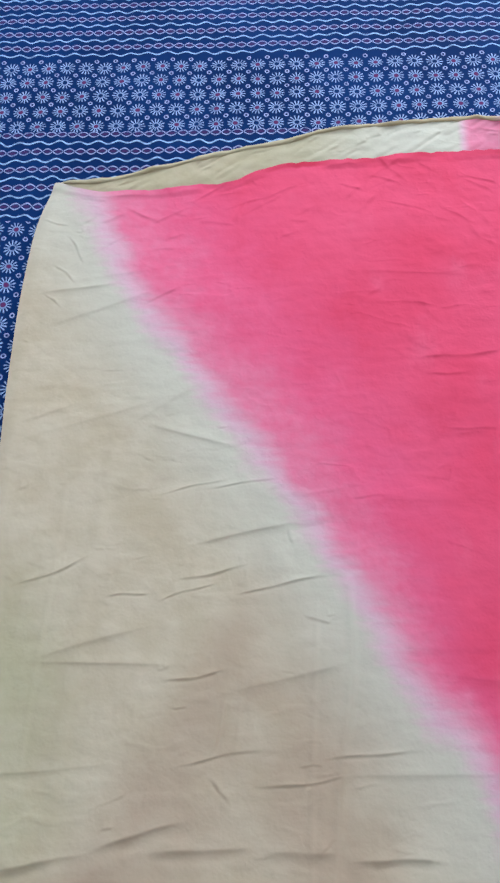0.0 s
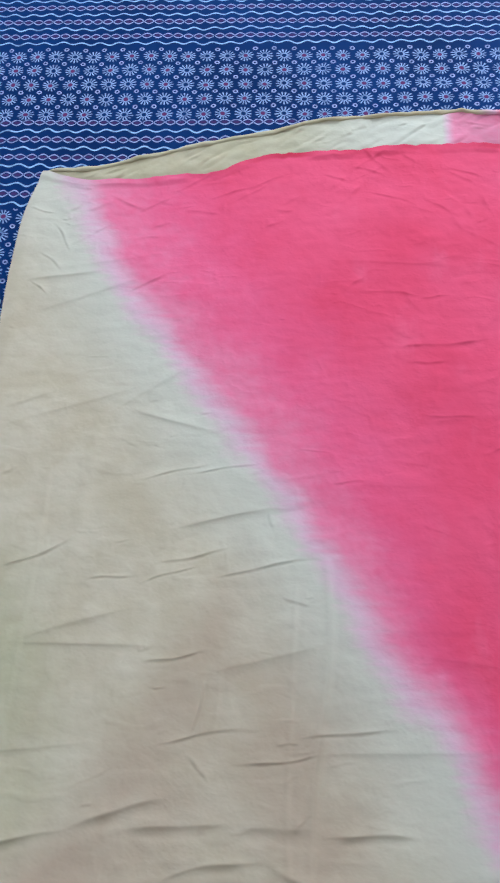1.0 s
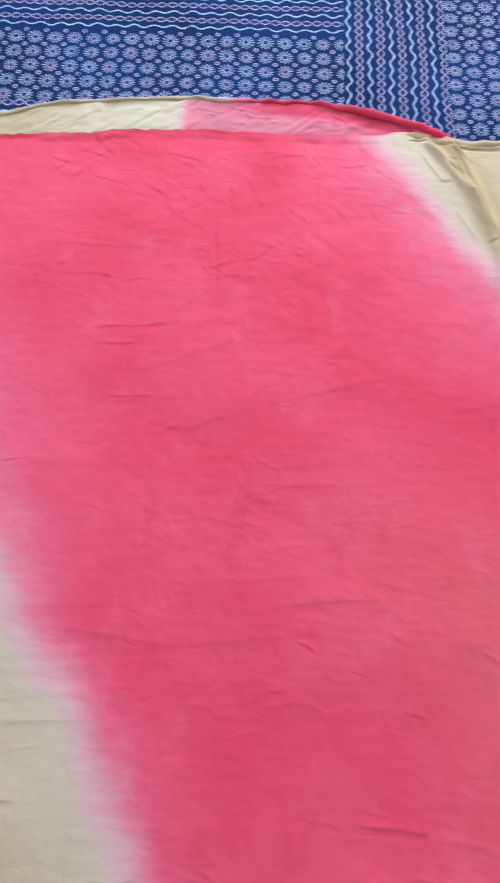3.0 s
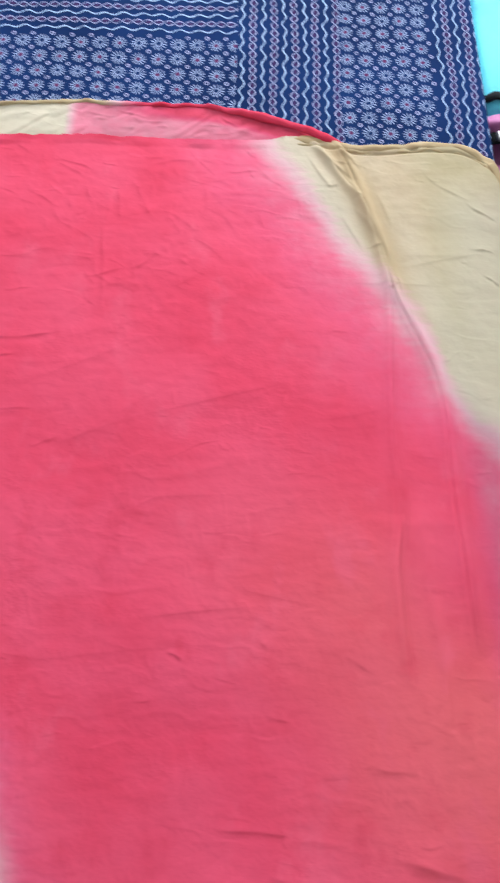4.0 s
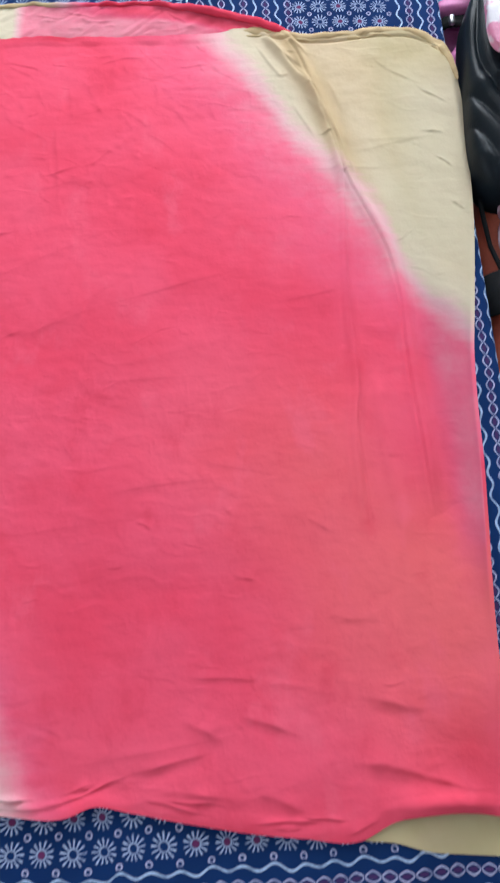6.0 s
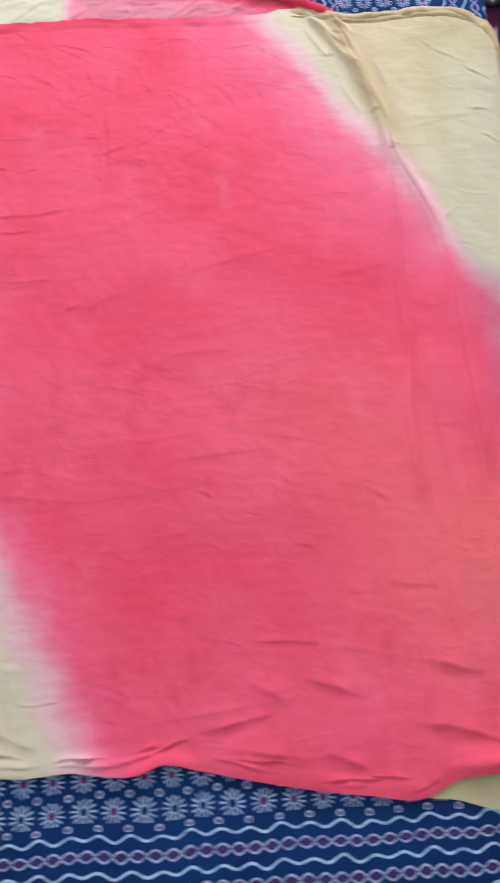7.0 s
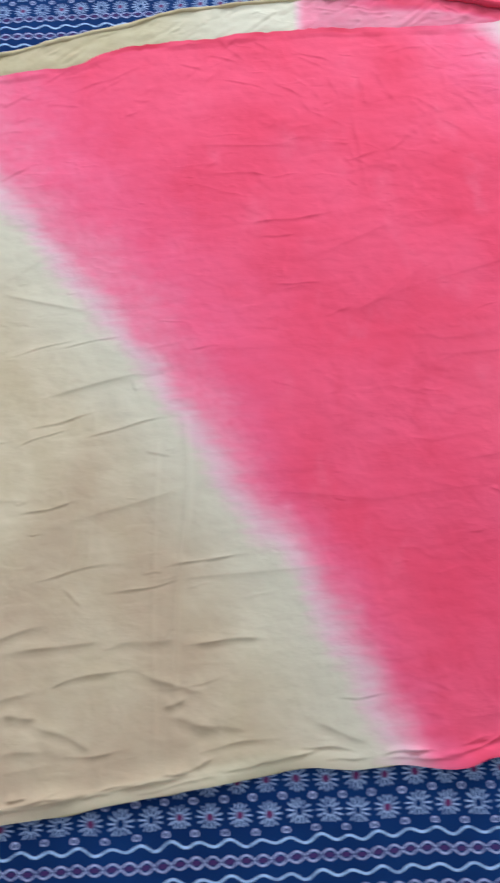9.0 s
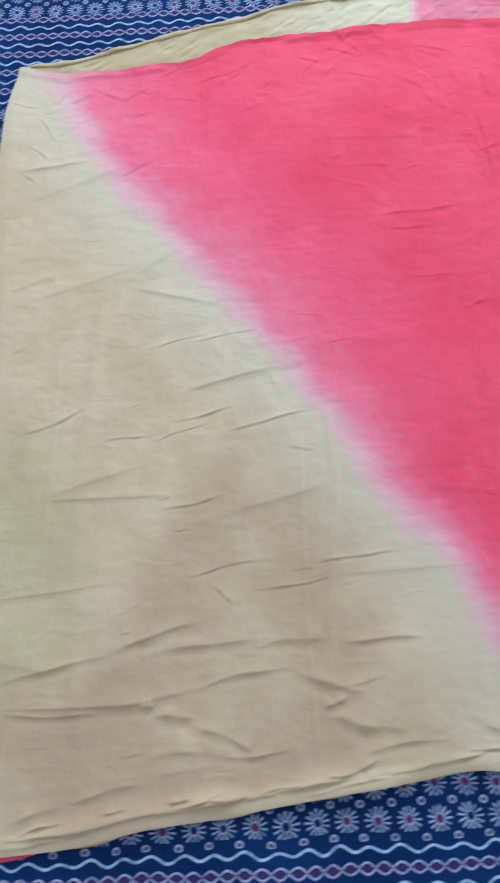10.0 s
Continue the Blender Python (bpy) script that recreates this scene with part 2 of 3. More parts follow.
def grid_mesh(name, co, mat, parent, attributes=None, thick=0.0):
    """A sheet over a grid of places co[row, column]; thick adds an underside joined round the rim."""
    rows, cols = co.shape[:2]
    k = np.arange(rows * cols).reshape(rows, cols)
    quads = np.stack([k[:-1, :-1], k[:-1, 1:], k[1:, 1:], k[1:, :-1]], -1).reshape(-1, 4)
    pts = co.reshape(-1, 3)
    if thick:
        n = rows * cols
        under = pts.copy()
        under[:, 2] -= thick
        pts = np.concatenate([pts, under])
        rim = np.concatenate([k[0, :], k[1:, -1], k[-1, -2::-1], k[-2:0:-1, 0]])
        nxt = np.roll(rim, -1)
        quads = np.concatenate([quads, quads[:, ::-1] + n, np.stack([rim + n, nxt + n, nxt, rim], -1)])
    me = bpy.data.meshes.new(name)
    me.from_pydata(pts.tolist(), [], quads.tolist())
    me.update()
    for label, values in (attributes or {}).items():
        at = me.attributes.new(label, "FLOAT", "POINT")
        v = values.reshape(-1)
        at.data.foreach_set("value", np.concatenate([v, v]) if thick else v)
    return finish(name, me, mat, parent)


def curve_of(knots):
    """A smooth function through (x, y) knots (monotone in x)."""
    kx, ky = np.array([k[0] for k in knots], float), np.array([k[1] for k in knots], float)
    slope = np.gradient(ky, kx)

    def at(x):
        x = np.clip(x, kx[0], kx[-1])
        i = np.clip(np.searchsorted(kx, x) - 1, 0, len(kx) - 2)
        h = kx[i + 1] - kx[i]
        u = (x - kx[i]) / h
        return ((1 + 2 * u) * (1 - u) ** 2 * ky[i] + u * (1 - u) ** 2 * h * slope[i]
                + u * u * (3 - 2 * u) * ky[i + 1] + u * u * (u - 1) * h * slope[i + 1])
    return at


def soft_noise(x, y, size, seed):
    """Smooth value noise in numpy, about -1 to 1."""
    rng = np.random.RandomState(seed)
    table = rng.uniform(-1, 1, (64, 64))
    px, py = x / size + 31.7, y / size + 17.3
    ix, iy = np.floor(px).astype(int), np.floor(py).astype(int)
    u, v = px - ix, py - iy
    u, v = u * u * (3 - 2 * u), v * v * (3 - 2 * v)
    g = lambda a, b: table[a % 64, b % 64]
    return (g(ix, iy) * (1 - u) + g(ix + 1, iy) * u) * (1 - v) + (g(ix, iy + 1) * (1 - u) + g(ix + 1, iy + 1) * u) * v


def step(x, a, b):
    u = np.clip((x - a) / (b - a), 0, 1)
    return u * u * (3 - 2 * u)


def ridge(x, y, x0, y0, x1, y1, width, height):
    """A crease: a soft ridge from one place to another, steep on its far side."""
    dx, dy = x1 - x0, y1 - y0
    long = math.hypot(dx, dy)
    a = ((x - x0) * dx + (y - y0) * dy) / long
    b = (-(x - x0) * dy + (y - y0) * dx) / long
    b = b + 0.0012 * np.sin(a / long * 4 + x0 * 40)
    ends = step(a, -0.12 * long, 0.35 * long) * (1 - step(a, 0.65 * long, 1.12 * long))
    w = np.where(b < 0, width * 0.5, width * 2.2)
    return height * ends * np.exp(-np.sqrt((b / w) ** 2 + 0.04) + 0.2)


def crease(z, x, y, x0, y0, x1, y1, width, height, bow=0.0):
    """Adds a thin crease to z: it rises slowly from the far side, drops sharply on the near one, and thins out at both ends."""
    dx, dy = x1 - x0, y1 - y0
    long = math.hypot(dx, dy)
    r = long * 0.62 + width * 22
    m = (np.abs(x - (x0 + x1) / 2) < r) & (np.abs(y - (y0 + y1) / 2) < r)
    px, py = x[m] - x0, y[m] - y0
    a = (px * dx + py * dy) / long
    b = (-px * dy + py * dx) / long
    t = a / long
    b = b + bow * long * 4 * t * (1 - t) + 0.0008 * np.sin(t * 9 + x0 * 90) * min(1, long / 0.06)
    ends = step(t, -0.06, 0.4) * (1 - step(t, 0.6, 1.06)) * (0.75 + 0.25 * np.sin(t * 13 + y0 * 70))
    sharp = np.where(b < 0, np.exp(-(b / (width * 0.75)) ** 2), np.exp(-b / (width * 2.8)))
    z[m] += height * ends * (sharp - 0.35 * np.exp(-((b + width * 2.2) / (width * 1.3)) ** 2))


def along(x, y, knots, width, height, steep=1.0):
    """A long fold along a line x(y) given by (y, x) knots."""
    f = curve_of(knots)
    d = x - f(y)
    lo, hi = knots[0][0], knots[-1][0]
    ends = step(y, lo, lo + 0.10) * (1 - step(y, hi - 0.04, hi + 0.01))
    w = np.where(d > 0, width * steep, width)
    return height * ends * np.exp(-(d / w) ** 2)


# ---------------------------------------------------------------- the room
def wall(name, lo, hi, mat):
    ob = mesh_object(name, box(lo, hi), mat, None, False)
    return tagged(ob, "plain pale painted wall of the room", "wall", kind="structure")


X0, X1, Y0, Y1, H = -2.0, 2.3, -1.9, 3.5, 2.7
tagged(mesh_object("floor", box((X0 - 0.15, Y0 - 0.15, -0.1), (X1 + 0.15, Y1 + 0.15, 0.0)), FLOOR, None, False), "plain grey cement floor", "floor", kind="structure")
tagged(mesh_object("ceiling", box((X0 - 0.15, Y0 - 0.15, H), (X1 + 0.15, Y1 + 0.15, H + 0.1)), CEILING, None, False), "plain white ceiling", "ceiling", kind="structure")
wall("wall_east", (X1, Y0, 0), (X1 + 0.15, Y1, H), WALL)
wall("wall_south", (X0, Y0 - 0.15, 0), (X1, Y0, H), WALL)
WN = (-0.05, 2.2, 1.0, 2.5)        # far window: x from, x to, sill, head
for lo, hi in (((X0, Y1, 0), (WN[0], Y1 + 0.15, H)), ((WN[1], Y1, 0), (X1, Y1 + 0.15, H)),
               ((WN[0], Y1, 0), (WN[1], Y1 + 0.15, WN[2])), ((WN[0], Y1, WN[3]), (WN[1], Y1 + 0.15, H))):
    wall("wall_north", lo, hi, WALL)
WW = (-0.6, 1.0, 1.0, 2.3)        # side window: y from, y to, sill, head
for lo, hi in (((X0 - 0.15, Y0, 0), (X0, WW[0], H)), ((X0 - 0.15, WW[1], 0), (X0, Y1, H)),
               ((X0 - 0.15, WW[0], 0), (X0, WW[1], WW[2])), ((X0 - 0.15, WW[0], WW[3]), (X0, WW[1], H))):
    wall("wall_west", lo, hi, WALL)

# ---------------------------------------------------------------- bed
BX0, BX1, BY0, BY1 = -0.95, 1.106, -0.72, 1.62
bed = thing("bed", ((BX0 + BX1) / 2, (BY0 + BY1) / 2, 0), "low wooden bed under a mattress and printed sheet", "bed")
OFF = -bed.location
for lo, hi in (((BX0 + 0.03, BY0 + 0.03, 0.16), (BX1 - 0.03, BY1 - 0.03, 0.27)),):
    ob = part("bed_base", box(lo, hi, 0.01), WOOD, bed)
    ob.location = OFF
for lx in (BX0 + 0.06, BX1 - 0.14):
    for ly in (BY0 + 0.06, BY1 - 0.14):
        ob = part("leg", box((lx, ly, 0.0), (lx + 0.08, ly + 0.08, 0.16), 0.006), WOOD, bed)
        ob.location = OFF
mattress = tagged(mesh_object("mattress", box((BX0 + 0.012, BY0 + 0.012, 0.27), (BX1 - 0.012, BY1 - 0.012, BED - 0.012), 0.02, 3), TICKING),
                  "thick mattress hidden under the printed sheet", "mattress")


def sheet_shape():
    """The sheet: flat over the mattress, hanging down all round, a little uneven."""
    cx = np.concatenate([np.full(9, BX0), BX0 + 0.02 * (1 - np.cos(np.linspace(0, math.pi / 2, 6))), np.linspace(BX0 + 0.04, BX1 - 0.03, 240),
                         BX1 - 0.012 * (1 - np.sin(np.linspace(0, math.pi / 2, 6))), np.full(9, BX1)])
    dx = np.concatenate([np.linspace(0.30, 0.03, 9), 0.02 * (1 - np.sin(np.linspace(0, math.pi / 2, 6))), np.zeros(240),
                         0.012 * (1 - np.cos(np.linspace(0, math.pi / 2, 6))), np.linspace(0.03, 0.30, 9)])
    cy = np.concatenate([np.full(9, BY0), BY0 + 0.02 * (1 - np.cos(np.linspace(0, math.pi / 2, 6))), np.linspace(BY0 + 0.04, BY1 - 0.04, 260),
                         BY1 - 0.02 * (1 - np.sin(np.linspace(0, math.pi / 2, 6))), np.full(9, BY1)])
    dy = np.concatenate([np.linspace(0.30, 0.03, 9), 0.02 * (1 - np.sin(np.linspace(0, math.pi / 2, 6))), np.zeros(260),
                         0.02 * (1 - np.cos(np.linspace(0, math.pi / 2, 6))), np.linspace(0.03, 0.30, 9)])
    x, y = np.meshgrid(cx, cy)
    drop = np.maximum(dx[None, :], dy[:, None])
    z = -drop
    flat = drop == 0
    z = z + flat * (0.0005 * soft_noise(x, y, 0.09, 3) + 0.0009 * soft_noise(x, y, 0.23, 5))
    return np.stack([x, y, z], -1)


bedsheet = grid_mesh("bedsheet", sheet_shape(), SHEET, None)
bedsheet.location = (0, 0, BED)
tagged(bedsheet, "navy block-printed cotton bedsheet with white daisies and wavy bands", "bedsheet")

# ---------------------------------------------------------------- the dyed cloth
cloth = thing("dyed_cloth", (0.35, 0.3, BED), "beige and coral red dip-dyed cotton cloth spread wrinkled over the bedsheet", "cloth")
ORIGIN = np.array([0.35, 0.3, BED])

top_front = curve_of([(-0.395, 0.872), (-0.372, 0.875), (-0.335, 0.864), (-0.300, 0.855), (-0.24, 0.858), (-0.18, 0.862), (-0.128, 0.870), (-0.074, 0.878),
                      (0.002, 0.914), (0.06, 0.925), (0.157, 0.934), (0.293, 0.950), (0.397, 0.953), (0.55, 0.954), (0.68, 0.960), (0.728, 0.969),
                      (0.768, 0.971), (0.822, 0.959), (0.886, 0.957), (0.946, 0.966), (0.996, 0.970), (1.046, 0.964), (1.084, 0.938), (1.116, 0.895)])
top_back = curve_of([(-0.39, 0.866), (-0.372, 0.875), (-0.273, 0.892), (-0.177, 0.923), (-0.08, 0.955), (0.019, 0.980), (0.099, 1.008), (0.199, 1.023),
                     (0.268, 1.032), (0.348, 1.040), (0.418, 1.039), (0.5, 1.040), (0.593, 1.038), (0.664, 1.023), (0.748, 0.997), (0.80, 0.972), (0.830, 0.955), (0.86, 0.925), (0.90, 0.905), (1.12, 0.85)])
bottom_front = curve_of([(-0.42, -0.372), (-0.289, -0.358), (-0.19, -0.348), (-0.125, -0.334), (-0.024, -0.322), (0.044, -0.311), (0.112, -0.301),
                         (0.174, -0.293), (0.222, -0.285), (0.273, -0.277), (0.349, -0.281), (0.39, -0.277), (0.489, -0.281), (0.514, -0.272),
                         (0.56, -0.280), (0.616, -0.292), (0.699, -0.307), (0.769, -0.316), (0.84, -0.321), (0.880, -0.303), (0.92, -0.297),
                         (0.966, -0.295), (1.0, -0.299), (1.04, -0.311)])
left_edge = curve_of([(-0.4, -0.345), (0.0, -0.352), (0.39, -0.373), (0.45, -0.379), (0.52, -0.384), (0.6, -0.389), (0.69, -0.391), (0.79, -0.388), (0.875, -0.372), (1.1, -0.36)])
right_edge = curve_of([(-0.36, 1.032), (-0.18, 1.036), (-0.08, 1.039), (0.067, 1.050), (0.145, 1.056), (0.24, 1.060), (0.32, 1.066), (0.41, 1.079),
                       (0.56, 1.099), (0.65, 1.107), (0.72, 1.112), (0.82, 1.117), (0.87, 1.113), (0.91, 1.104), (0.97, 1.08)])
dye_left = curve_of([(-0.42, 0.442), (-0.264, 0.397), (-0.217, 0.379), (-0.161, 0.353), (-0.088, 0.314), (-0.037, 0.287), (0.022, 0.240), (0.097, 0.185),
                     (0.187, 0.132), (0.239, 0.088), (0.301, 0.046), (0.35, 0.0), (0.419, -0.045), (0.474, -0.091), (0.542, -0.146), (0.624, -0.202),
                     (0.723, -0.260), (0.831, -0.318), (0.95, -0.36)])
dye_right = curve_of([(0.30, 1.20), (0.389, 1.076), (0.428, 1.034), (0.470, 0.988), (0.543, 0.945), (0.63, 0.893), (0.709, 0.840), (0.806, 0.778),
                      (0.874, 0.730), (0.944, 0.692), (1.02, 0.655)])
strip_line = curve_of([(-0.45, 1.040), (-0.2, 1.040), (-0.093, 1.031), (-0.04, 1.015), (0.072, 1.0), (0.155, 0.993), (0.25, 0.985), (0.335, 0.98), (0.48, 0.970), (0.6, 0.962), (1.05, 0.94)])
MIDDLE_CREASES = [
    (-0.137, 0.304, -0.036, 0.332), (-0.074, 0.314, 0.034, 0.336), (-0.095, 0.187, 0.000, 0.213), (-0.190, 0.161, -0.123, 0.167),
    (-0.122, 0.156, -0.036, 0.185), (-0.106, 0.059, -0.022, 0.076), (-0.080, -0.039, 0.029, -0.012), (0.018, -0.053, 0.122, -0.038),
    (-0.036, -0.040, -0.019, 0.050), (-0.036, -0.046, -0.008, -0.074), (0.051, 0.262, 0.059, 0.238), (-0.020, 0.168, 0.111, 0.202),
    (-0.312, 0.171, -0.212, 0.217), (0.096, -0.021, 0.215, -0.006),
    (-0.345, 0.700, -0.300, 0.660), (-0.330, 0.760, -0.296, 0.700), (-0.350, 0.640, -0.318, 0.615),
]
NEAR_CREASES = [
    (-0.113, -0.130, 0.024, -0.117), (0.024, -0.121, 0.125, -0.116), (0.125, -0.125, 0.241, -0.118), (-0.305, -0.164, -0.171, -0.133),
    (-0.171, -0.133, -0.056, -0.094), (-0.302, -0.200, -0.168, -0.201), (-0.168, -0.198, -0.055, -0.177), (-0.055, -0.175, 0.066, -0.153),
    (0.066, -0.153, 0.156, -0.182), (-0.111, -0.206, -0.055, -0.212), (-0.129, -0.195, -0.108, -0.194), (0.099, -0.203, 0.135, -0.188),
    (-0.289, -0.326, -0.217, -0.304), (-0.217, -0.304, -0.116, -0.279), (-0.117, -0.254, -0.028, -0.249), (-0.028, -0.256, 0.062, -0.248),
    (-0.069, -0.216, 0.020, -0.253), (0.118, -0.221, 0.214, -0.232), (0.143, -0.256, 0.255, -0.240), (0.102, -0.210, 0.181, -0.236),
    (0.289, -0.216, 0.365, -0.248), (0.110, -0.282, 0.173, -0.258),
]
FAR_RED_CREASES = [
    (-0.245, 0.823, -0.175, 0.788), (-0.078, 0.816, 0.011, 0.851), (-0.045, 0.806, 0.043, 0.872), (0.093, 0.914, 0.174, 0.928),
    (0.267, 0.625, 0.324, 0.635), (0.241, 0.537, 0.277, 0.541), (0.247, 0.509, 0.310, 0.512), (0.273, 0.414, 0.335, 0.419),
    (0.345, 0.362, 0.390, 0.380), (0.411, 0.666, 0.443, 0.642), (0.254, 0.540, 0.388, 0.558), (0.263, 0.422, 0.350, 0.424),
    (0.418, 0.769, 0.432, 0.595), (0.463, 0.371, 0.488, 0.435), (-0.292, 0.842, -0.168, 0.848), (0.017, 0.759, 0.057, 0.779),
    (0.116, 0.878, 0.165, 0.863), (0.349, 0.816, 0.318, 0.845), (-0.192, 0.621, -0.124, 0.666), (0.217, 0.638, 0.273, 0.630),
]
NEAR_RED_CREASES = [
    (0.563, 0.079, 0.586, 0.066), (0.682, 0.099, 0.697, 0.082), (0.626, -0.125, 0.729, -0.132), (0.818, -0.055, 0.893, -0.065),
    (0.852, -0.155, 0.938, -0.175), (0.857, -0.240, 0.965, -0.262), (0.697, -0.173, 0.774, -0.200), (0.624, -0.177, 0.680, -0.207),
    (0.712, -0.261, 0.787, -0.289), (0.551, -0.235, 0.659, -0.213), (0.419, -0.275, 0.495, -0.262), (0.792, 0.079, 0.837, 0.053),
    (0.835, -0.234, 0.909, -0.246), (0.909, -0.246, 0.99, -0.268),
    (0.692, 0.003, 0.730, -0.006), (0.882, -0.298, 0.946, -0.273), (0.946, -0.273, 0.990, -0.293), (0.590, -0.257, 0.700, -0.272),
]


def patch(top, bottom, left, right, nx, ny):
    """A grid that fills the outline between the four edge curves."""
    u, v = np.meshgrid(np.linspace(0, 1, nx), np.linspace(0, 1, ny))
    x = -0.375 + u * 1.465
    for _ in range(3):
        y = bottom(x) + v * (top(x) - bottom(x))
        x = left(y) + u * (right(y) - left(y))
    return u, v, x, bottom(x) + v * (top(x) - bottom(x))


def cloth_height(x, y):
    """Wrinkles: broad waves, long folds, and many short creases that run mostly across."""
    z = 0.0035 + 0.0018 * soft_noise(x, y * 1.2, 0.16, 1) + 0.0004 * soft_noise(x, y * 1.3, 0.07, 2)
    z += 0.0002 * soft_noise(x * 0.6 + y * 0.3, y * 2 - x * 0.2, 0.02, 8)
    # crumpling: sharp-edged facets at three sizes
    for size, high, seed, lean in ((0.11, 0.0016, 14, 0.3), (0.05, 0.0007, 15, -0.5), (0.026, 0.0003, 16, 0.6)):
        z += high * np.abs(soft_noise(x * 0.8 + lean * y, y - lean * x, size, seed))
    rng = random.Random(4)
    for c in MIDDLE_CREASES:
        crease(z, x, y, *c, rng.uniform(0.0011, 0.0018), rng.uniform(0.0011, 0.0020), rng.uniform(-0.05, 0.05))
    for c in NEAR_CREASES:
        crease(z, x, y, *c, rng.uniform(0.0028, 0.0065), rng.uniform(0.0018, 0.0034), rng.uniform(-0.05, 0.05))
    for c in FAR_RED_CREASES:
        crease(z, x, y, *c, rng.uniform(0.0022, 0.0040), rng.uniform(0.0007, 0.0013), rng.uniform(-0.03, 0.03))
    for c in NEAR_RED_CREASES:
        near = c[1] < -0.14
        crease(z, x, y, *c, rng.uniform(0.0024, 0.0040) * (2.3 if near else 1), rng.uniform(0.0009, 0.0016) * (2.4 if near else 1), rng.uniform(-0.04, 0.04))
    # small ones everywhere, most of them faint
    for k in range(170):
        cx, cy = rng.uniform(-0.38, 1.05), rng.uniform(-0.32, 0.93)
        pale_side = cx < float(dye_left(np.array(cy)))
        long = rng.uniform(0.010, 0.045) if rng.random() < 0.85 else rng.uniform(0.05, 0.10)
        tilt = radians(rng.gauss(9 if pale_side else -2, 16) if rng.random() < 0.72 else rng.uniform(-90, 90))
        high = rng.choice((0.2, 0.35, 0.7)) * rng.uniform(0.0006, 0.0016) * (1.0 if pale_side else 0.7)
        dx, dy = math.cos(tilt) * long / 2, math.sin(tilt) * long / 2
        crease(z, x, y, cx - dx, cy - dy, cx + dx, cy + dy, rng.uniform(0.0010, 0.0024), high, rng.uniform(-0.10, 0.10))
    # pressed lines from when it lay folded
    for px, lo, hi in ((0.088, -0.30, 0.20), (-0.005, -0.05, 0.09), (-0.262, -0.1, 0.35)):
        d = x - px - 0.004 * soft_noise(y, y * 0, 0.12, int(px * 100) + 90)
        ends = step(y, lo, lo + 0.08) * (1 - step(y, hi - 0.08, hi))
        z += (0.55 if px > -0.1 else 0.35) * ends * (0.0008 * np.exp(-(d / 0.0035) ** 2) - 0.0003 * np.exp(-((d - 0.007) / 0.003) ** 2))
    # broad soft swells
    for _ in range(44):
        cx, cy = rng.uniform(-0.36, 1.0), rng.uniform(-0.30, 0.85)
        long, tilt = rng.uniform(0.08, 0.24), radians(rng.gauss(8, 14))
        dx, dy = math.cos(tilt) * long / 2, math.sin(tilt) * long / 2
        z += ridge(x, y, cx - dx, cy - dy, cx + dx, cy + dy, rng.uniform(0.005, 0.011), rng.uniform(0.0010, 0.0024) * (1.0 if cx < float(dye_left(np.array(cy))) else 0.4))
    # creases that spread from the gathered far edge
    for _ in range(60):
        cx = rng.uniform(-0.30, 0.72)
        cy = float(top_front(np.array(cx))) - 0.012 - abs(rng.gauss(0, 0.085))
        long, tilt = rng.uniform(0.03, 0.10), radians(rng.gauss(38 if cx < 0.2 else -30, 24))
        dx, dy = math.cos(tilt) * long / 2, math.sin(tilt) * long / 2
        crease(z, x, y, cx - dx, cy - dy, cx + dx, cy + dy, rng.uniform(0.0018, 0.0050), rng.uniform(0.0003, 0.0013), rng.uniform(-0.08, 0.08))
    # soft crumpling in the middle of the red side
    for _ in range(44):
        cx, cy = rng.gauss(0.50, 0.10), rng.gauss(0.66, 0.12)
        long, tilt = rng.uniform(0.02, 0.08), radians(rng.choice((65, -60, 20)) + rng.gauss(0, 18))
        dx, dy = math.cos(tilt) * long / 2, math.sin(tilt) * long / 2
        crease(z, x, y, cx - dx, cy - dy, cx + dx, cy + dy, rng.uniform(0.0030, 0.007), rng.uniform(0.0004, 0.0011), rng.uniform(-0.1, 0.1))
    # the two long folds of the doubled side, each with a sharp line where the cloth doubles back
    first = [(0.03, 0.880), (0.138, 0.874), (0.2, 0.874), (0.274, 0.884), (0.386, 0.880), (0.517, 0.884), (0.627, 0.888), (0.732, 0.877), (0.822, 0.852), (0.902, 0.806), (0.972, 0.768)]
    second = [(0.065, 0.981), (0.20, 0.974), (0.335, 0.968), (0.433, 0.965), (0.504, 0.955), (0.577, 0.930), (0.648, 0.900), (0.745, 0.882), (0.823, 0.862), (0.929, 0.825), (0.975, 0.80)]
    z += along(x, y, first, 0.008, 0.0058) - along(x, y, [(a, b + 0.006 + 0.002 * math.sin(a * 60)) for a, b in first], 0.0022, 0.0020)
    z += along(x, y, second, 0.014, 0.0076, 0.75) - along(x, y, [(a, b - 0.006 + 0.002 * math.sin(a * 50)) for a, b in second], 0.0022, 0.0026)
    z += along(x, y, [(-0.10, 0.925), (0.05, 0.930), (0.18, 0.915), (0.30, 0.91)], 0.010, 0.0030)
    z += along(x, y, [(-0.28, -0.20), (-0.1, -0.215), (0.2, -0.212), (0.42, -0.2)], 0.012, 0.0012)
    z += along(x, y, [(-0.28, 0.115), (-0.05, 0.12), (0.1, 0.135), (0.2, 0.13)], 0.006, 0.0016)
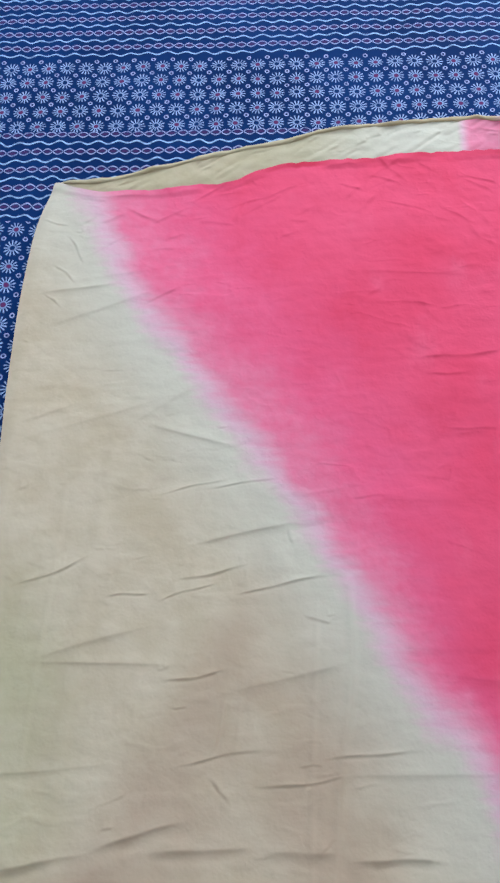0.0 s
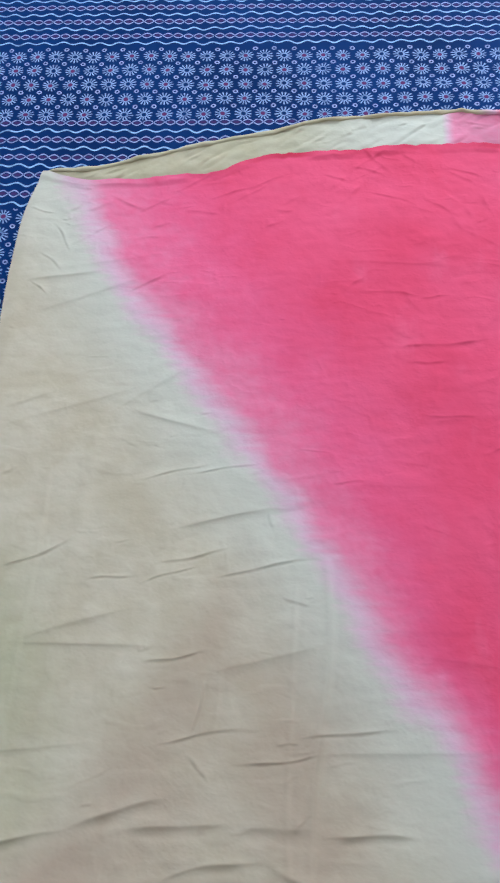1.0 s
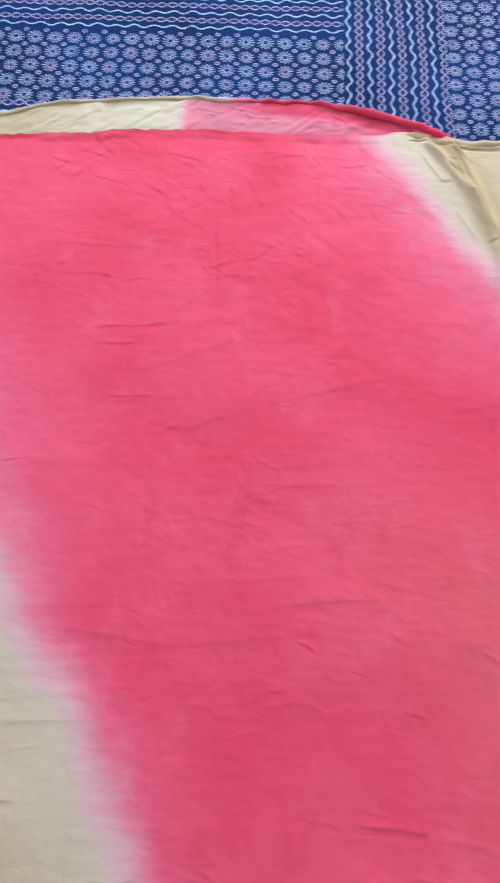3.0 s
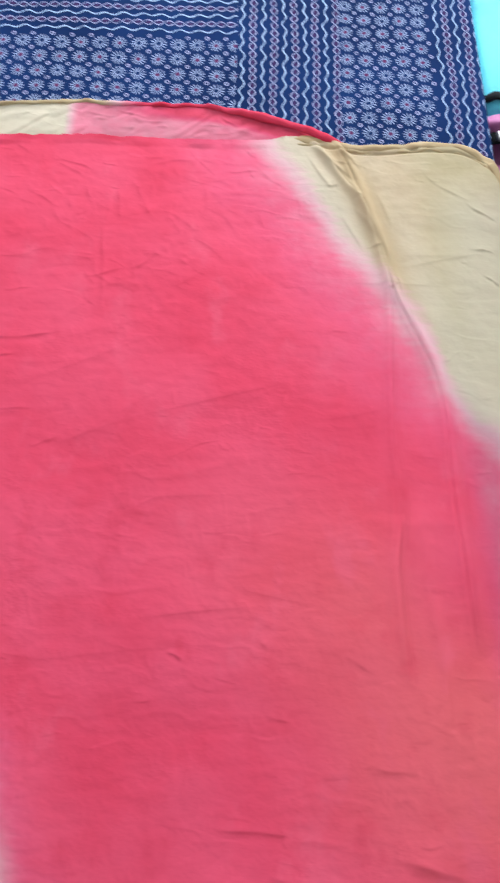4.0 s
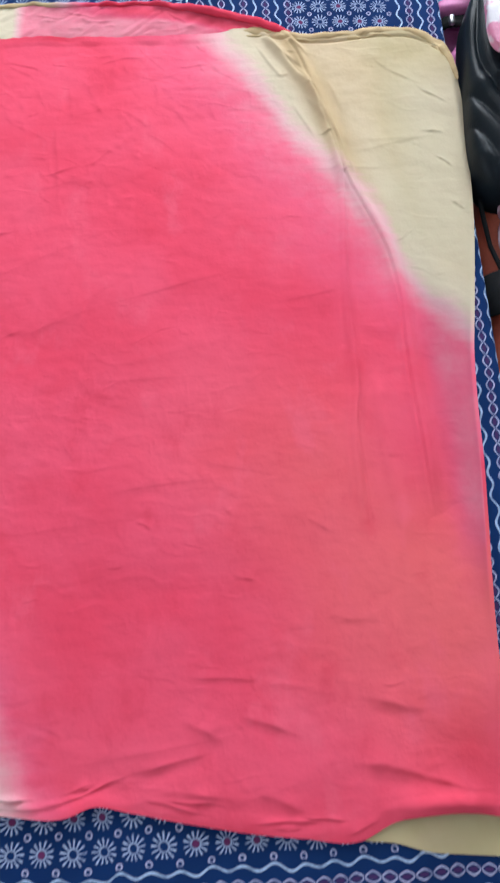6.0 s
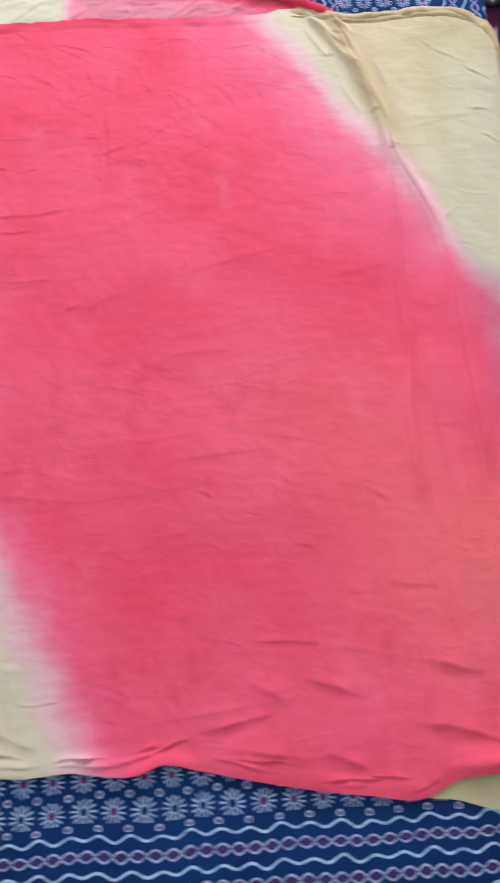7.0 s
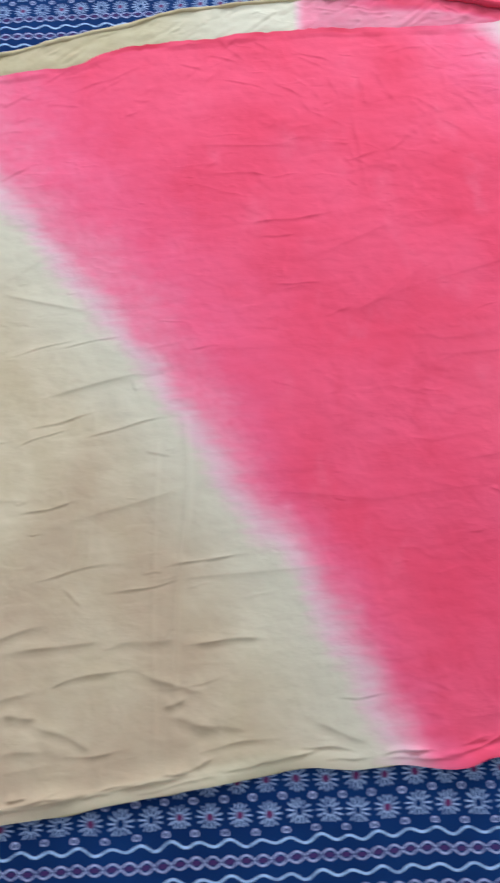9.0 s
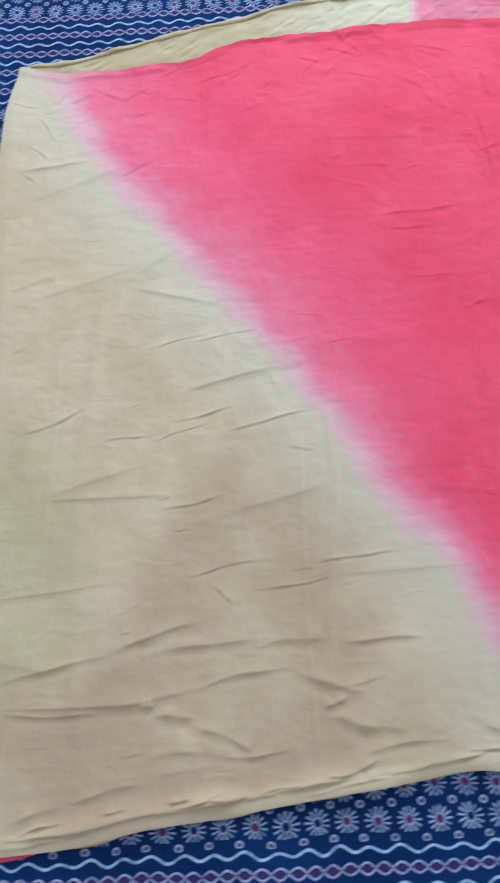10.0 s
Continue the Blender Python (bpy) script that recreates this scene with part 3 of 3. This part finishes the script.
    # soft folds of the bunched corner, running down beside the second long fold
    for x0, y0, x1, y1, w, h in ((0.770, 0.950, 0.835, 0.880, 0.0060, 0.0050), (0.800, 0.955, 0.850, 0.905, 0.0050, 0.0048), (0.835, 0.870, 0.862, 0.790, 0.0060, 0.0060),
                                 (0.862, 0.800, 0.900, 0.690, 0.0050, 0.0040), (0.760, 0.930, 0.800, 0.860, 0.0040, 0.0022), (0.900, 0.690, 0.925, 0.600, 0.0045, 0.0034),
                                 (0.842, 0.815, 0.872, 0.755, 0.0032, 0.0030), (0.820, 0.800, 0.850, 0.730, 0.0036, 0.0016), (0.880, 0.850, 0.905, 0.780, 0.0060, 0.0018)):
        z += ridge(x, y, x0, y0, x1, y1, w, h)
    # short sharp folds along the near edge
    for _ in range(34):
        cx = rng.uniform(-0.34, 0.22) if rng.random() < 0.6 else rng.uniform(0.22, 0.85)
        cy = float(bottom_front(np.array(cx))) + rng.uniform(0.009, 0.028)
        slope = float(bottom_front(np.array(cx + 0.02)) - bottom_front(np.array(cx - 0.02))) / 0.04
        long = rng.uniform(0.025, 0.10)
        dx, dy = long / 2, long / 2 * (slope + rng.gauss(0.03, 0.07))
        crease(z, x, y, cx - dx, cy - dy, cx + dx, cy + dy, rng.uniform(0.0014, 0.0024), rng.uniform(0.0016, 0.0036), rng.uniform(-0.05, 0.05))
    # notches where the corner is bunched together, and the few creases of the flat corner beside it
    for c in ((0.838, 0.842, 0.858, 0.826), (0.805, 0.915, 0.835, 0.905), (0.880, 0.650, 0.905, 0.665), (0.858, 0.735, 0.884, 0.742), (0.790, 0.862, 0.815, 0.868),
              (0.965, 0.900, 1.048, 0.840), (1.035, 0.838, 1.085, 0.800), (1.030, 0.740, 1.072, 0.736), (1.050, 0.690, 1.080, 0.664), (1.065, 0.600, 1.090, 0.580)):
        crease(z, x, y, *c, rng.uniform(0.0018, 0.0030), rng.uniform(0.0012, 0.0022), rng.uniform(-0.08, 0.08))
    # a low roll over the turned hem of the near edge
    d = y - bottom_front(x)
    z += 0.0080 * np.clip(0.5 + 0.7 * soft_noise(x, x * 0, 0.045, 55), 0, 1) * np.where(d > 0.017, np.exp(-((d - 0.017) / 0.012) ** 2), np.exp(-((d - 0.017) / (0.0028 + 0.001 * soft_noise(x, y, 0.02, 56))) ** 2)) * (1 - step(x, 0.05, 0.22))
    z += 0.024 * np.exp(-np.abs((x - 0.953) / 0.045) ** 1.4) * np.exp(-np.abs((y + 0.288) / 0.020) ** 1.5)
    return z


def dye_values(x, y):
    """How much dye, and how warm, pale and olive the cloth is at each place."""
    wob = 0.010 * soft_noise(x, y, 0.05, 11) + 0.006 * soft_noise(x * 0.5, y * 3, 0.02, 12)
    a = (x - dye_left(y) + 0.012 * (1 - step(y, 0.0, 0.35)) + wob) / (0.112 + 0.018 * step(y, 0.0, 0.4)) + 0.33
    b = (dye_right(y) + 0.022 - x + wob) / 0.118 + 0.31
    slow = 0.62 - 0.46 * step(y, -0.1, 0.42)
    a = np.where(a > 0.74, 0.74 + (a - 0.74) * slow, a)
    b = np.where(b > 0.76, 0.76 + (b - 0.76) * 0.24, b)
    dye = np.clip(np.minimum(a, b), -0.3, 1.6)
    # the single layer at the side took less
    strip = step(x - strip_line(y) + 0.005 * soft_noise(x, y, 0.05, 13), -0.014, 0.040)
    side = np.clip((0.508 - 0.90 * (x - 0.98) - y + wob) / 0.15, -0.3, 0.80) + 0.54 * step(-y, -0.10, 0.14)
    dye = dye * (1 - strip) + np.minimum(side, 1.3) * strip
    selvedge = step(x - right_edge(y), -0.009, -0.004) * (1 - step(y, 0.10, 0.34))
    dye = np.maximum(dye, 1.1 * selvedge)
    warm = 0.8 * step(x + 0.55 * y + 0.03 * soft_noise(x, y, 0.1, 17), 0.58, 1.0) * step(0.42 - y, 0.0, 0.4) * (1 - step(x, 0.80, 1.0) * step(y, 0.0, 0.2)) * step(y, -0.36, -0.1)
    off = np.minimum(np.abs(x - dye_left(y)), np.abs(x - dye_right(y)))
    pale = (1 - step(off, 0.0, 0.20)) * 0.7
    pale = np.maximum(pale, 0.25 * (1 - step(y - bottom_front(x), 0.012, 0.020 + 0.012 * step(x, 0.0, 0.2))) * (1 - step(x, 0.38, 0.44)))
    pale = np.maximum(pale, 0.55 * step(x - right_edge(y) + 0.17, 0.0, 0.10) * step(y, 0.35, 0.5) * (1 - step(y, 0.8, 0.93)))
    olive = 0.6 * (1 - step(np.hypot(x + 0.32, (y + 0.03) * 0.55), 0.03, 0.17))
    olive = np.maximum(olive, 0.42 * step(x - right_edge(y) + 0.2, 0.0, 0.09) * step(y, 0.4, 0.55))
    olive = np.maximum(olive, 0.7 * (1 - step(y - bottom_front(x), 0.010, 0.022 + 0.012 * step(x, 0.0, 0.2))) * (1 - step(x, 0.25, 0.40)))
    side_line = -0.20 + 0.55 * (y + 0.10) + 0.04 * soft_noise(x, y, 0.14, 19)
    rosy = step(x - side_line, 0.0, 0.10) * (1 - step(y, 0.12, 0.34)) + 0.9 * (1 - step(y, -0.24, -0.10))
    return dye, warm, pale, np.clip(olive, 0, 1), np.clip(rosy, 0, 1)


def front_layer():
    u, v, x, y = patch(top_front, bottom_front, left_edge, right_edge, 740, 1060)
    z = cloth_height(x, y)
    # rims lie down, the far rim of the red side is folded and thicker
    rim = np.minimum(np.minimum(u, 1 - u) * 1.4, v * 1.2)
    z = z * step(rim, -0.01, 0.02)
    y = y + (0.0032 * soft_noise(x, x * 0, 0.03, 71) + 0.0022 * soft_noise(x, x * 0, 0.011, 73)) * step(v, 0.95, 1.0) * step(x, -0.25, -0.2)
    z += (0.0018 + 0.0024 * soft_noise(x, x * 0, 0.035, 72)) * step(v, 0.982, 0.992) * (1 - step(x, 0.66, 0.74))
    z += 0.010 * (0.5 + 0.5 * soft_noise(x, x * 0, 0.07, 77)) * (1 - step(v, 0.0, 0.02))
    z += 0.0042
    z -= 0.0036 * np.exp(-((y - top_front(x) + 0.019) / 0.0032) ** 2) * step(x, 0.74, 0.80)
    z -= 0.012 * step(x, 1.098, 1.125)
    dye, warm, pale, olive, rosy = dye_values(x, y)
    # dye of the doubled side stays short of the second fold's shadow
    thin = step(x - strip_line(y), -0.012, 0.045) * (1 - 0.85 * step(y + 0.9 * (x - 0.98), 0.44, 0.52)) * step(y, -0.16, 0.0) * (1 - step(x - right_edge(y), -0.009, -0.004))
    # orange-tan shading between the bunched folds, put into the colour along their line
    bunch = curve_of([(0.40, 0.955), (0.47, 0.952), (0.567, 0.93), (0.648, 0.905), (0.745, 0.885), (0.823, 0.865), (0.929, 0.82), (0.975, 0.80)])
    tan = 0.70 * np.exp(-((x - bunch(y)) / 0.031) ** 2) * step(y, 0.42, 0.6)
    # the doubled far edge took more dye
    deep = 0.85 * step(v, 0.988, 0.994) * step(x, -0.29, -0.25) * (1 - step(x, 0.62, 0.72)) * np.clip(0.55 + 0.8 * soft_noise(x, x * 0, 0.05, 74), 0, 1)
    deep = np.maximum(deep, 0.7 * step(v, 0.972, 0.985) * step(x, -0.29, -0.27) * (1 - step(x, -0.20, -0.16)))
    # shade about the lifted near corner, painted as a deeper red
    deep = np.maximum(deep, 0.45 * step(x, 0.88, 1.0) * (1 - step(y, -0.27, -0.12)))
    co = np.stack([x, y, z + BED], -1) - ORIGIN
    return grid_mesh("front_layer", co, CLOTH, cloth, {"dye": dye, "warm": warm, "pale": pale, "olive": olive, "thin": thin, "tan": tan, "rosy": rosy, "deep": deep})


def back_layer():
    inset = lambda y: strip_line(y) - 0.012 + (right_edge(y) + 0.015 - strip_line(y)) * step(-y, 0.2, 0.27)
    low = curve_of([(-0.42, -0.377), (-0.33, -0.368), (-0.25, -0.357), (-0.19, -0.335), (0.1, -0.285), (0.4, -0.262), (0.7, -0.285), (0.80, -0.306), (0.845, -0.322),
                    (0.875, -0.325), (0.921, -0.337), (0.961, -0.341), (1.04, -0.347)])
    u, v, x, y = patch(top_back, low, lambda y: left_edge(y) + 0.012 * (1 - step(y, 0.84, 0.87)), inset, 420, 700)
    z = 0.0026 + 0.0016 * (0.5 + 0.5 * soft_noise(x, y * 2, 0.03, 21)) * step(v, 0.93, 0.97)
    lying = step(y - top_front(x), 0.002, 0.016) * (1 - step(x, 0.70, 0.78))
    z += 0.0022 * np.abs(soft_noise(x - 1.1 * y, (y + 0.9 * x) * 0.35, 0.020, 22)) * lying
    rng = random.Random(9)
    for _ in range(30):
        cx = rng.uniform(-0.34, 0.74)
        cy = float(top_front(np.array(cx))) + rng.uniform(0.2, 1.0) * (float(top_back(np.array(cx))) - float(top_front(np.array(cx))))
        long, tilt = rng.uniform(0.02, 0.07), radians(rng.gauss(28 if cx < 0.3 else -8, 14))
        dx, dy = math.cos(tilt) * long / 2, math.sin(tilt) * long / 2
        crease(z, x, y, cx - dx, cy - dy, cx + dx, cy + dy, rng.uniform(0.0016, 0.0032), rng.uniform(0.0007, 0.0019), rng.uniform(-0.08, 0.08))
    z = np.where(lying > 0, z, np.minimum(z, 0.0042))
    dye = np.where(y > 0.7, step(x, 0.318, 0.352) * 0.70 + 0.75 * step(x, 0.40, 0.60) * step(y - top_back(x), -0.045, -0.012) + 0.2 * step(x, 0.6, 0.8), 0.0)
    dye = np.maximum(dye, 1.2 * step(-x, 0.225, 0.25) * step(-y, 0.33, 0.34))
    warm = np.zeros_like(x)
    pale = np.where(y > 0.7, step(x, 0.0, 0.25) * 0.8, 0.0)
    olive = np.where(y > 0.7, (1 - step(x, 0.1, 0.33)) * 0.40, 0.6)
    tan = np.where(y > 0.7, (1 - step(x, -0.2, 0.15)) * 0.15, 0.0)
    sheer = 0.55 * step(x, 0.33, 0.40) * step(y, 0.8, 0.9) * (1 - step(x, 0.72, 0.78))
    co = np.stack([x, y, z + BED], -1) - ORIGIN
    return grid_mesh("back_layer", co, CLOTH_BACK, cloth, {"dye": dye, "warm": warm, "pale": pale, "olive": olive, "tan": tan, "thin": sheer})


def rolled_hem(name, line, width, high, dye, mat, seed, label, tan=0.5, lift=0.0):
    """A narrow rolled edge along a line of places, uneven as a hand-turned hem is."""
    p = np.array(line)
    n = len(p)
    d = np.gradient(p, axis=0)
    d /= np.linalg.norm(d, axis=1)[:, None]
    side = np.stack([-d[:, 1], d[:, 0]], -1)
    run = np.arange(n) * 0.004
    ring = 12
    co = np.zeros((ring, n, 3))
    wide = width * (1 + 0.35 * soft_noise(run, run * 0, 0.03, seed) + 0.14 * soft_noise(run, run * 0, 0.011, seed + 5)) * (0.35 + 0.65 * step(run, 0, 0.03) * step(run[::-1], 0, 0.03))
    tall = high * (1 + 0.4 * soft_noise(run, run * 0, 0.022, seed + 1) + 0.22 * soft_noise(run, run * 0, 0.014, seed + 6)) * (0.35 + 0.65 * step(run, 0, 0.03) * step(run[::-1], 0, 0.03))
    slip = 0.0022 * soft_noise(run, run * 0, 0.04, seed + 2)
    for k in range(ring):
        a = 2 * math.pi * k / (ring - 1)
        co[k, :, :2] = p + side * (wide * (math.cos(a) - 0.75) + slip)[:, None]
        co[k, :, 2] = BED + 0.0022 + lift + tall * (1 + math.sin(a))
    zero = np.zeros((ring, n))
    ob = grid_mesh(name, co - ORIGIN, mat, cloth, {"dye": zero + dye[None, :], "warm": zero, "pale": zero, "olive": zero + 0.4, "tan": zero + np.broadcast_to(tan, (n,))[None, :], "deep": zero + 0.55 * np.clip(dye, 0, 1)[None, :]})
    return tagged(ob, label)


front_layer()
back_layer()
xs = np.arange(-0.368, 0.826, 0.004)
rolled_hem("rolled_hem", np.stack([xs, top_back(xs)], -1), 0.0042 + 0.0045 * step(xs, 0.48, 0.72), 0.0032 + 0.0030 * step(xs, 0.48, 0.72), 1.25 * step(xs, 0.36, 0.50), CLOTH_BACK, 31, "tan rolled hem turning coral red", 0.15 + 0.3 * step(xs, 0.0, 0.3), 0.005 * step(xs, 0.70, 0.79))
xs, ys = np.arange(0.725, 1.080, 0.004), np.arange(0.936, 0.855, -0.004)
line = np.concatenate([np.stack([xs, top_front(xs)], -1), np.stack([right_edge(ys), ys], -1)])
side_way = np.gradient(line, axis=0)
side_way = np.stack([-side_way[:, 1], side_way[:, 0]], -1) / np.linalg.norm(side_way, axis=1)[:, None]
run = np.arange(len(line)) * 0.004
swing = (0.0012 * np.sin(run * 55) + 0.0020 * soft_noise(run, run * 0, 0.025, 44))[:, None]
rolled_hem("rolled_hem", line + side_way * (0.001 + swing * 0.5), 0.0078, 0.0052, run * 0 - 0.2, CLOTH_BACK, 41, "tan rolled hem at the far edge", 0.60)
rolled_hem("rolled_hem", line - side_way * (0.0125 + swing), 0.0036, 0.0036, run * 0 - 0.2, CLOTH_BACK, 47, "inner twist of the tan hem", 0.40)
xs = np.arange(0.40, -0.345, -0.004)
rolled_hem("turned_hem", np.stack([xs, bottom_front(xs) + 0.0005], -1), 0.0070, 0.0010, xs * 0 - 0.2, CLOTH_BACK, 61, "pale turned hem at the near edge", 0.45 * (1 - step(xs, -0.2, 0.15)))


# ---------------------------------------------------------------- bags beside the bed
def soft_block(lo, hi, power, seed, sag=0.012, cuts=26, slant=0.0, fine=1.0, crease=4.0):
    """A stuffed bag's body: a rounded block with dents and slack folds, flat underneath."""
    bm = bmesh.new()
    bmesh.ops.create_cube(bm, size=2)
    bmesh.ops.subdivide_edges(bm, edges=bm.edges[:], cuts=cuts, use_grid_fill=True)
    mid = [(lo[i] + hi[i]) / 2 for i in range(3)]
    half = [(hi[i] - lo[i]) / 2 for i in range(3)]
    for v in bm.verts:
        c = v.co.copy()
        n = (abs(c.x) ** power + abs(c.y) ** power + abs(c.z) ** power) ** (1 / power)
        c /= n
        q = Vector((mid[0] + c.x * half[0], mid[1] + c.y * half[1], mid[2] + c.z * half[2]))
        w = noise.noise(Vector((q.x * 9 * fine + seed, q.y * 7 * fine, q.z * 8 * fine))) + 0.35 * noise.noise(Vector((q.x * 24 * fine, q.y * 14 * fine + seed, q.z * 20)))
        fold = abs(noise.noise(Vector((q.x * 13 * fine + q.y * 4, q.y * 6 * fine + seed * 2, q.z * 11 * fine))))
        q -= Vector(c).normalized() * (sag * (0.5 + 0.5 * w) + sag * 0.9 * max(0, 0.25 - fold) * crease)
        q.z = max(q.z, lo[2])
        q.x += (q.y - lo[1]) * slant
        v.co = q
    return bm


def strap(points, width, thick, up=(0, 0, 1)):
    """A flat webbing band along a line of places."""
    bm = bmesh.new()
    rings = []
    for i, p in enumerate(points):
        p = Vector(p)
        a, b = Vector(points[max(i - 1, 0)]), Vector(points[min(i + 1, len(points) - 1)])
        d = (b - a).normalized()
        s = d.cross(Vector(up)).normalized() * width / 2
        n = s.cross(d).normalized() * thick / 2
        rings.append([bm.verts.new(p + k) for k in (s + n, s * 1.06, s - n, -s - n, -s * 1.06, -s + n)])
    for a, b in zip(rings, rings[1:]):
        for k in range(6):
            bm.faces.new((a[k], a[(k + 1) % 6], b[(k + 1) % 6], b[k]))
    bm.faces.new(rings[0])
    bm.faces.new(rings[-1][::-1])
    bmesh.ops.recalc_face_normals(bm, faces=bm.faces[:])
    return bm


def piping(points, radius):
    """A thin round cord along a line of places."""
    bm = bmesh.new()
    rings = []
    for i, p in enumerate(points):
        p = Vector(p)
        d = (Vector(points[min(i + 1, len(points) - 1)]) - Vector(points[max(i - 1, 0)])).normalized()
        s = d.cross(Vector((0, 0, 1)))
        s = s.normalized() if s.length > 0.01 else Vector((1, 0, 0))
        n = s.cross(d)
        rings.append([bm.verts.new(p + radius * (s * math.cos(a) + n * math.sin(a))) for a in [k * math.pi / 4 for k in range(8)]])
    for a, b in zip(rings, rings[1:]):
        for k in range(8):
            bm.faces.new((a[k], a[(k + 1) % 8], b[(k + 1) % 8], b[k]))
    bmesh.ops.recalc_face_normals(bm, faces=bm.faces[:])
    return bm


def at_origin(ob, root):
    """Parts are modelled in the room's places; take off where their thing stands."""
    ob.location = -root.location
    return ob


def slack_nylon(bm, lo, hi):
    """Long slack folds that run down a bag's side and over its top."""
    for v in bm.verts:
        q = v.co
        u, w = (q.x - lo[0]) / (hi[0] - lo[0]), (q.y - lo[1]) / (hi[1] - lo[1])
        bend = q.x * 80 + 3.0 * math.sin(q.y * 7 + 1) + 1.2 * math.sin(q.y * 17)
        fold = 1 - abs(math.sin(bend)) ** 0.7
        cross = max(0.0, 1 - abs((w - 0.42 - 0.25 * u) / 0.05)) + 0.7 * max(0.0, 1 - abs((w - 0.16 + 0.3 * u) / 0.04))
        q.z -= 0.011 * fold * step(q.z, 0.46, 0.53) * (0.35 + 0.65 * math.sin(w * 3.1)) - 0.004 * cross * step(q.z, 0.46, 0.53)
    return bm


GROUP = "bags beside the bed"

coral = thing("coral_bag", (1.32, 0.36, 0), "coral red nylon travel bag with black straps standing beside the bed", "bag", GROUP)
at_origin(part("body", soft_block((1.108, 0.02, 0.0), (1.52, 0.70, 0.478), 7, 3.1, 0.006), CORAL, coral), coral)
at_origin(part("strap", strap([(1.50, 0.435, 0.476), (1.35, 0.437, 0.486), (1.2, 0.44, 0.486), (1.135, 0.442, 0.482), (1.116, 0.443, 0.465), (1.107, 0.445, 0.42), (1.106, 0.446, 0.2)], 0.075, 0.004), WEBBING, coral, "wide black webbing strap"), coral)
at_origin(part("piping", piping([(1.118, 0.70, 0.474), (1.125, 0.64, 0.479), (1.126, 0.58, 0.480), (1.129, 0.53, 0.480), (1.140, 0.485, 0.481)], 0.004), WEBBING, coral, "black edge piping"), coral)

pink = thing("pink_bag", (1.26, 1.0, 0), "pink padded nylon bag with a black strap and buckle", "bag", GROUP)
at_origin(part("body", soft_block((1.108, 0.74, 0.0), (1.42, 1.036, 0.480), 5, 5.7, 0.008), PINK, pink), pink)
at_origin(part("pad", soft_block((1.108, 1.062, 0.40), (1.42, 1.112, 0.474), 4, 8.2, 0.006, 14), PINK, pink, "pink padded top flap"), pink)
at_origin(part("neck", box((1.13, 1.00, 0.1), (1.40, 1.12, 0.415), 0.02), PINK, pink), pink)
at_origin(part("strap", strap([(1.40, 1.048, 0.452), (1.3, 1.048, 0.458), (1.2, 1.048, 0.458), (1.13, 1.048, 0.452), (1.112, 1.048, 0.43), (1.109, 1.048, 0.3)], 0.026, 0.004), WEBBING, pink, "black webbing strap"), pink)
at_origin(part("buckle", box((1.134, 1.036, 0.452), (1.146, 1.058, 0.463), 0.004), METAL, pink, "grey metal buckle"), pink)

turq = thing("turquoise_bag", (1.36, 1.36, 0), "bright turquoise nylon bag with a black carrying strap", "bag", GROUP)
at_origin(part("body", soft_block((1.108, 1.092, 0.0), (1.65, 1.62, 0.470), 14, 9.3, 0.003), TURQUOISE, turq), turq)
at_origin(part("strap", strap([(1.64, 1.138, 0.470), (1.4, 1.138, 0.473), (1.2, 1.138, 0.473), (1.135, 1.138, 0.471), (1.114, 1.138, 0.455), (1.107, 1.138, 0.2)], 0.018, 0.004), WEBBING, turq, "black carrying strap"), turq)

black = thing("black_bag", (1.30, 0.86, 0), "glossy black nylon backpack, slack and creased, leaning by the bed", "bag", GROUP)
at_origin(part("body", slack_nylon(soft_block((1.092, 0.590, 0.435), (1.44, 1.065, 0.560), 5.0, 1.3, 0.003, 80, 0.10, 0.8, 2.0), (1.092, 0.59), (1.44, 1.065)), BLACK, black), black)
at_origin(part("top_handle", soft_block((1.155, 1.045, 0.47), (1.26, 1.145, 0.565), 3, 2.2, 0.008, 16), WEBBING, black, "black padded handle"), black)
at_origin(part("base", box((1.20, 0.72, 0.0), (1.44, 0.98, 0.47), 0.03, 3), BLACK, black), black)

pk = thing("plastic_packet", (1.27, 0.95, 0.568), "clear and pink plastic packet lying on the black bag", "packet")
at_origin(part("film", soft_block((1.128, 0.82, 0.568), (1.36, 1.04, 0.602), 5, 4.4, 0.006, 20, 0.12), PACKET_PINK, pk), pk)
pk = thing("plastic_packet", (1.24, 0.55, 0.476), "dark shiny plastic packet lying on the coral bag", "packet")
at_origin(part("film", soft_block((1.136, 0.485, 0.476), (1.36, 0.640, 0.504), 5, 6.4, 0.009, 30, 0.05, 1.8), PACKET_DARK, pk), pk)
pk = thing("plastic_packet", (1.28, 1.15, 0.47), "light blue plastic packet lying on the bags", "packet")
at_origin(part("film", soft_block((1.19, 1.10, 0.47), (1.36, 1.24, 0.585), 4, 7.4, 0.010, 16), PACKET_BLUE, pk), pk)
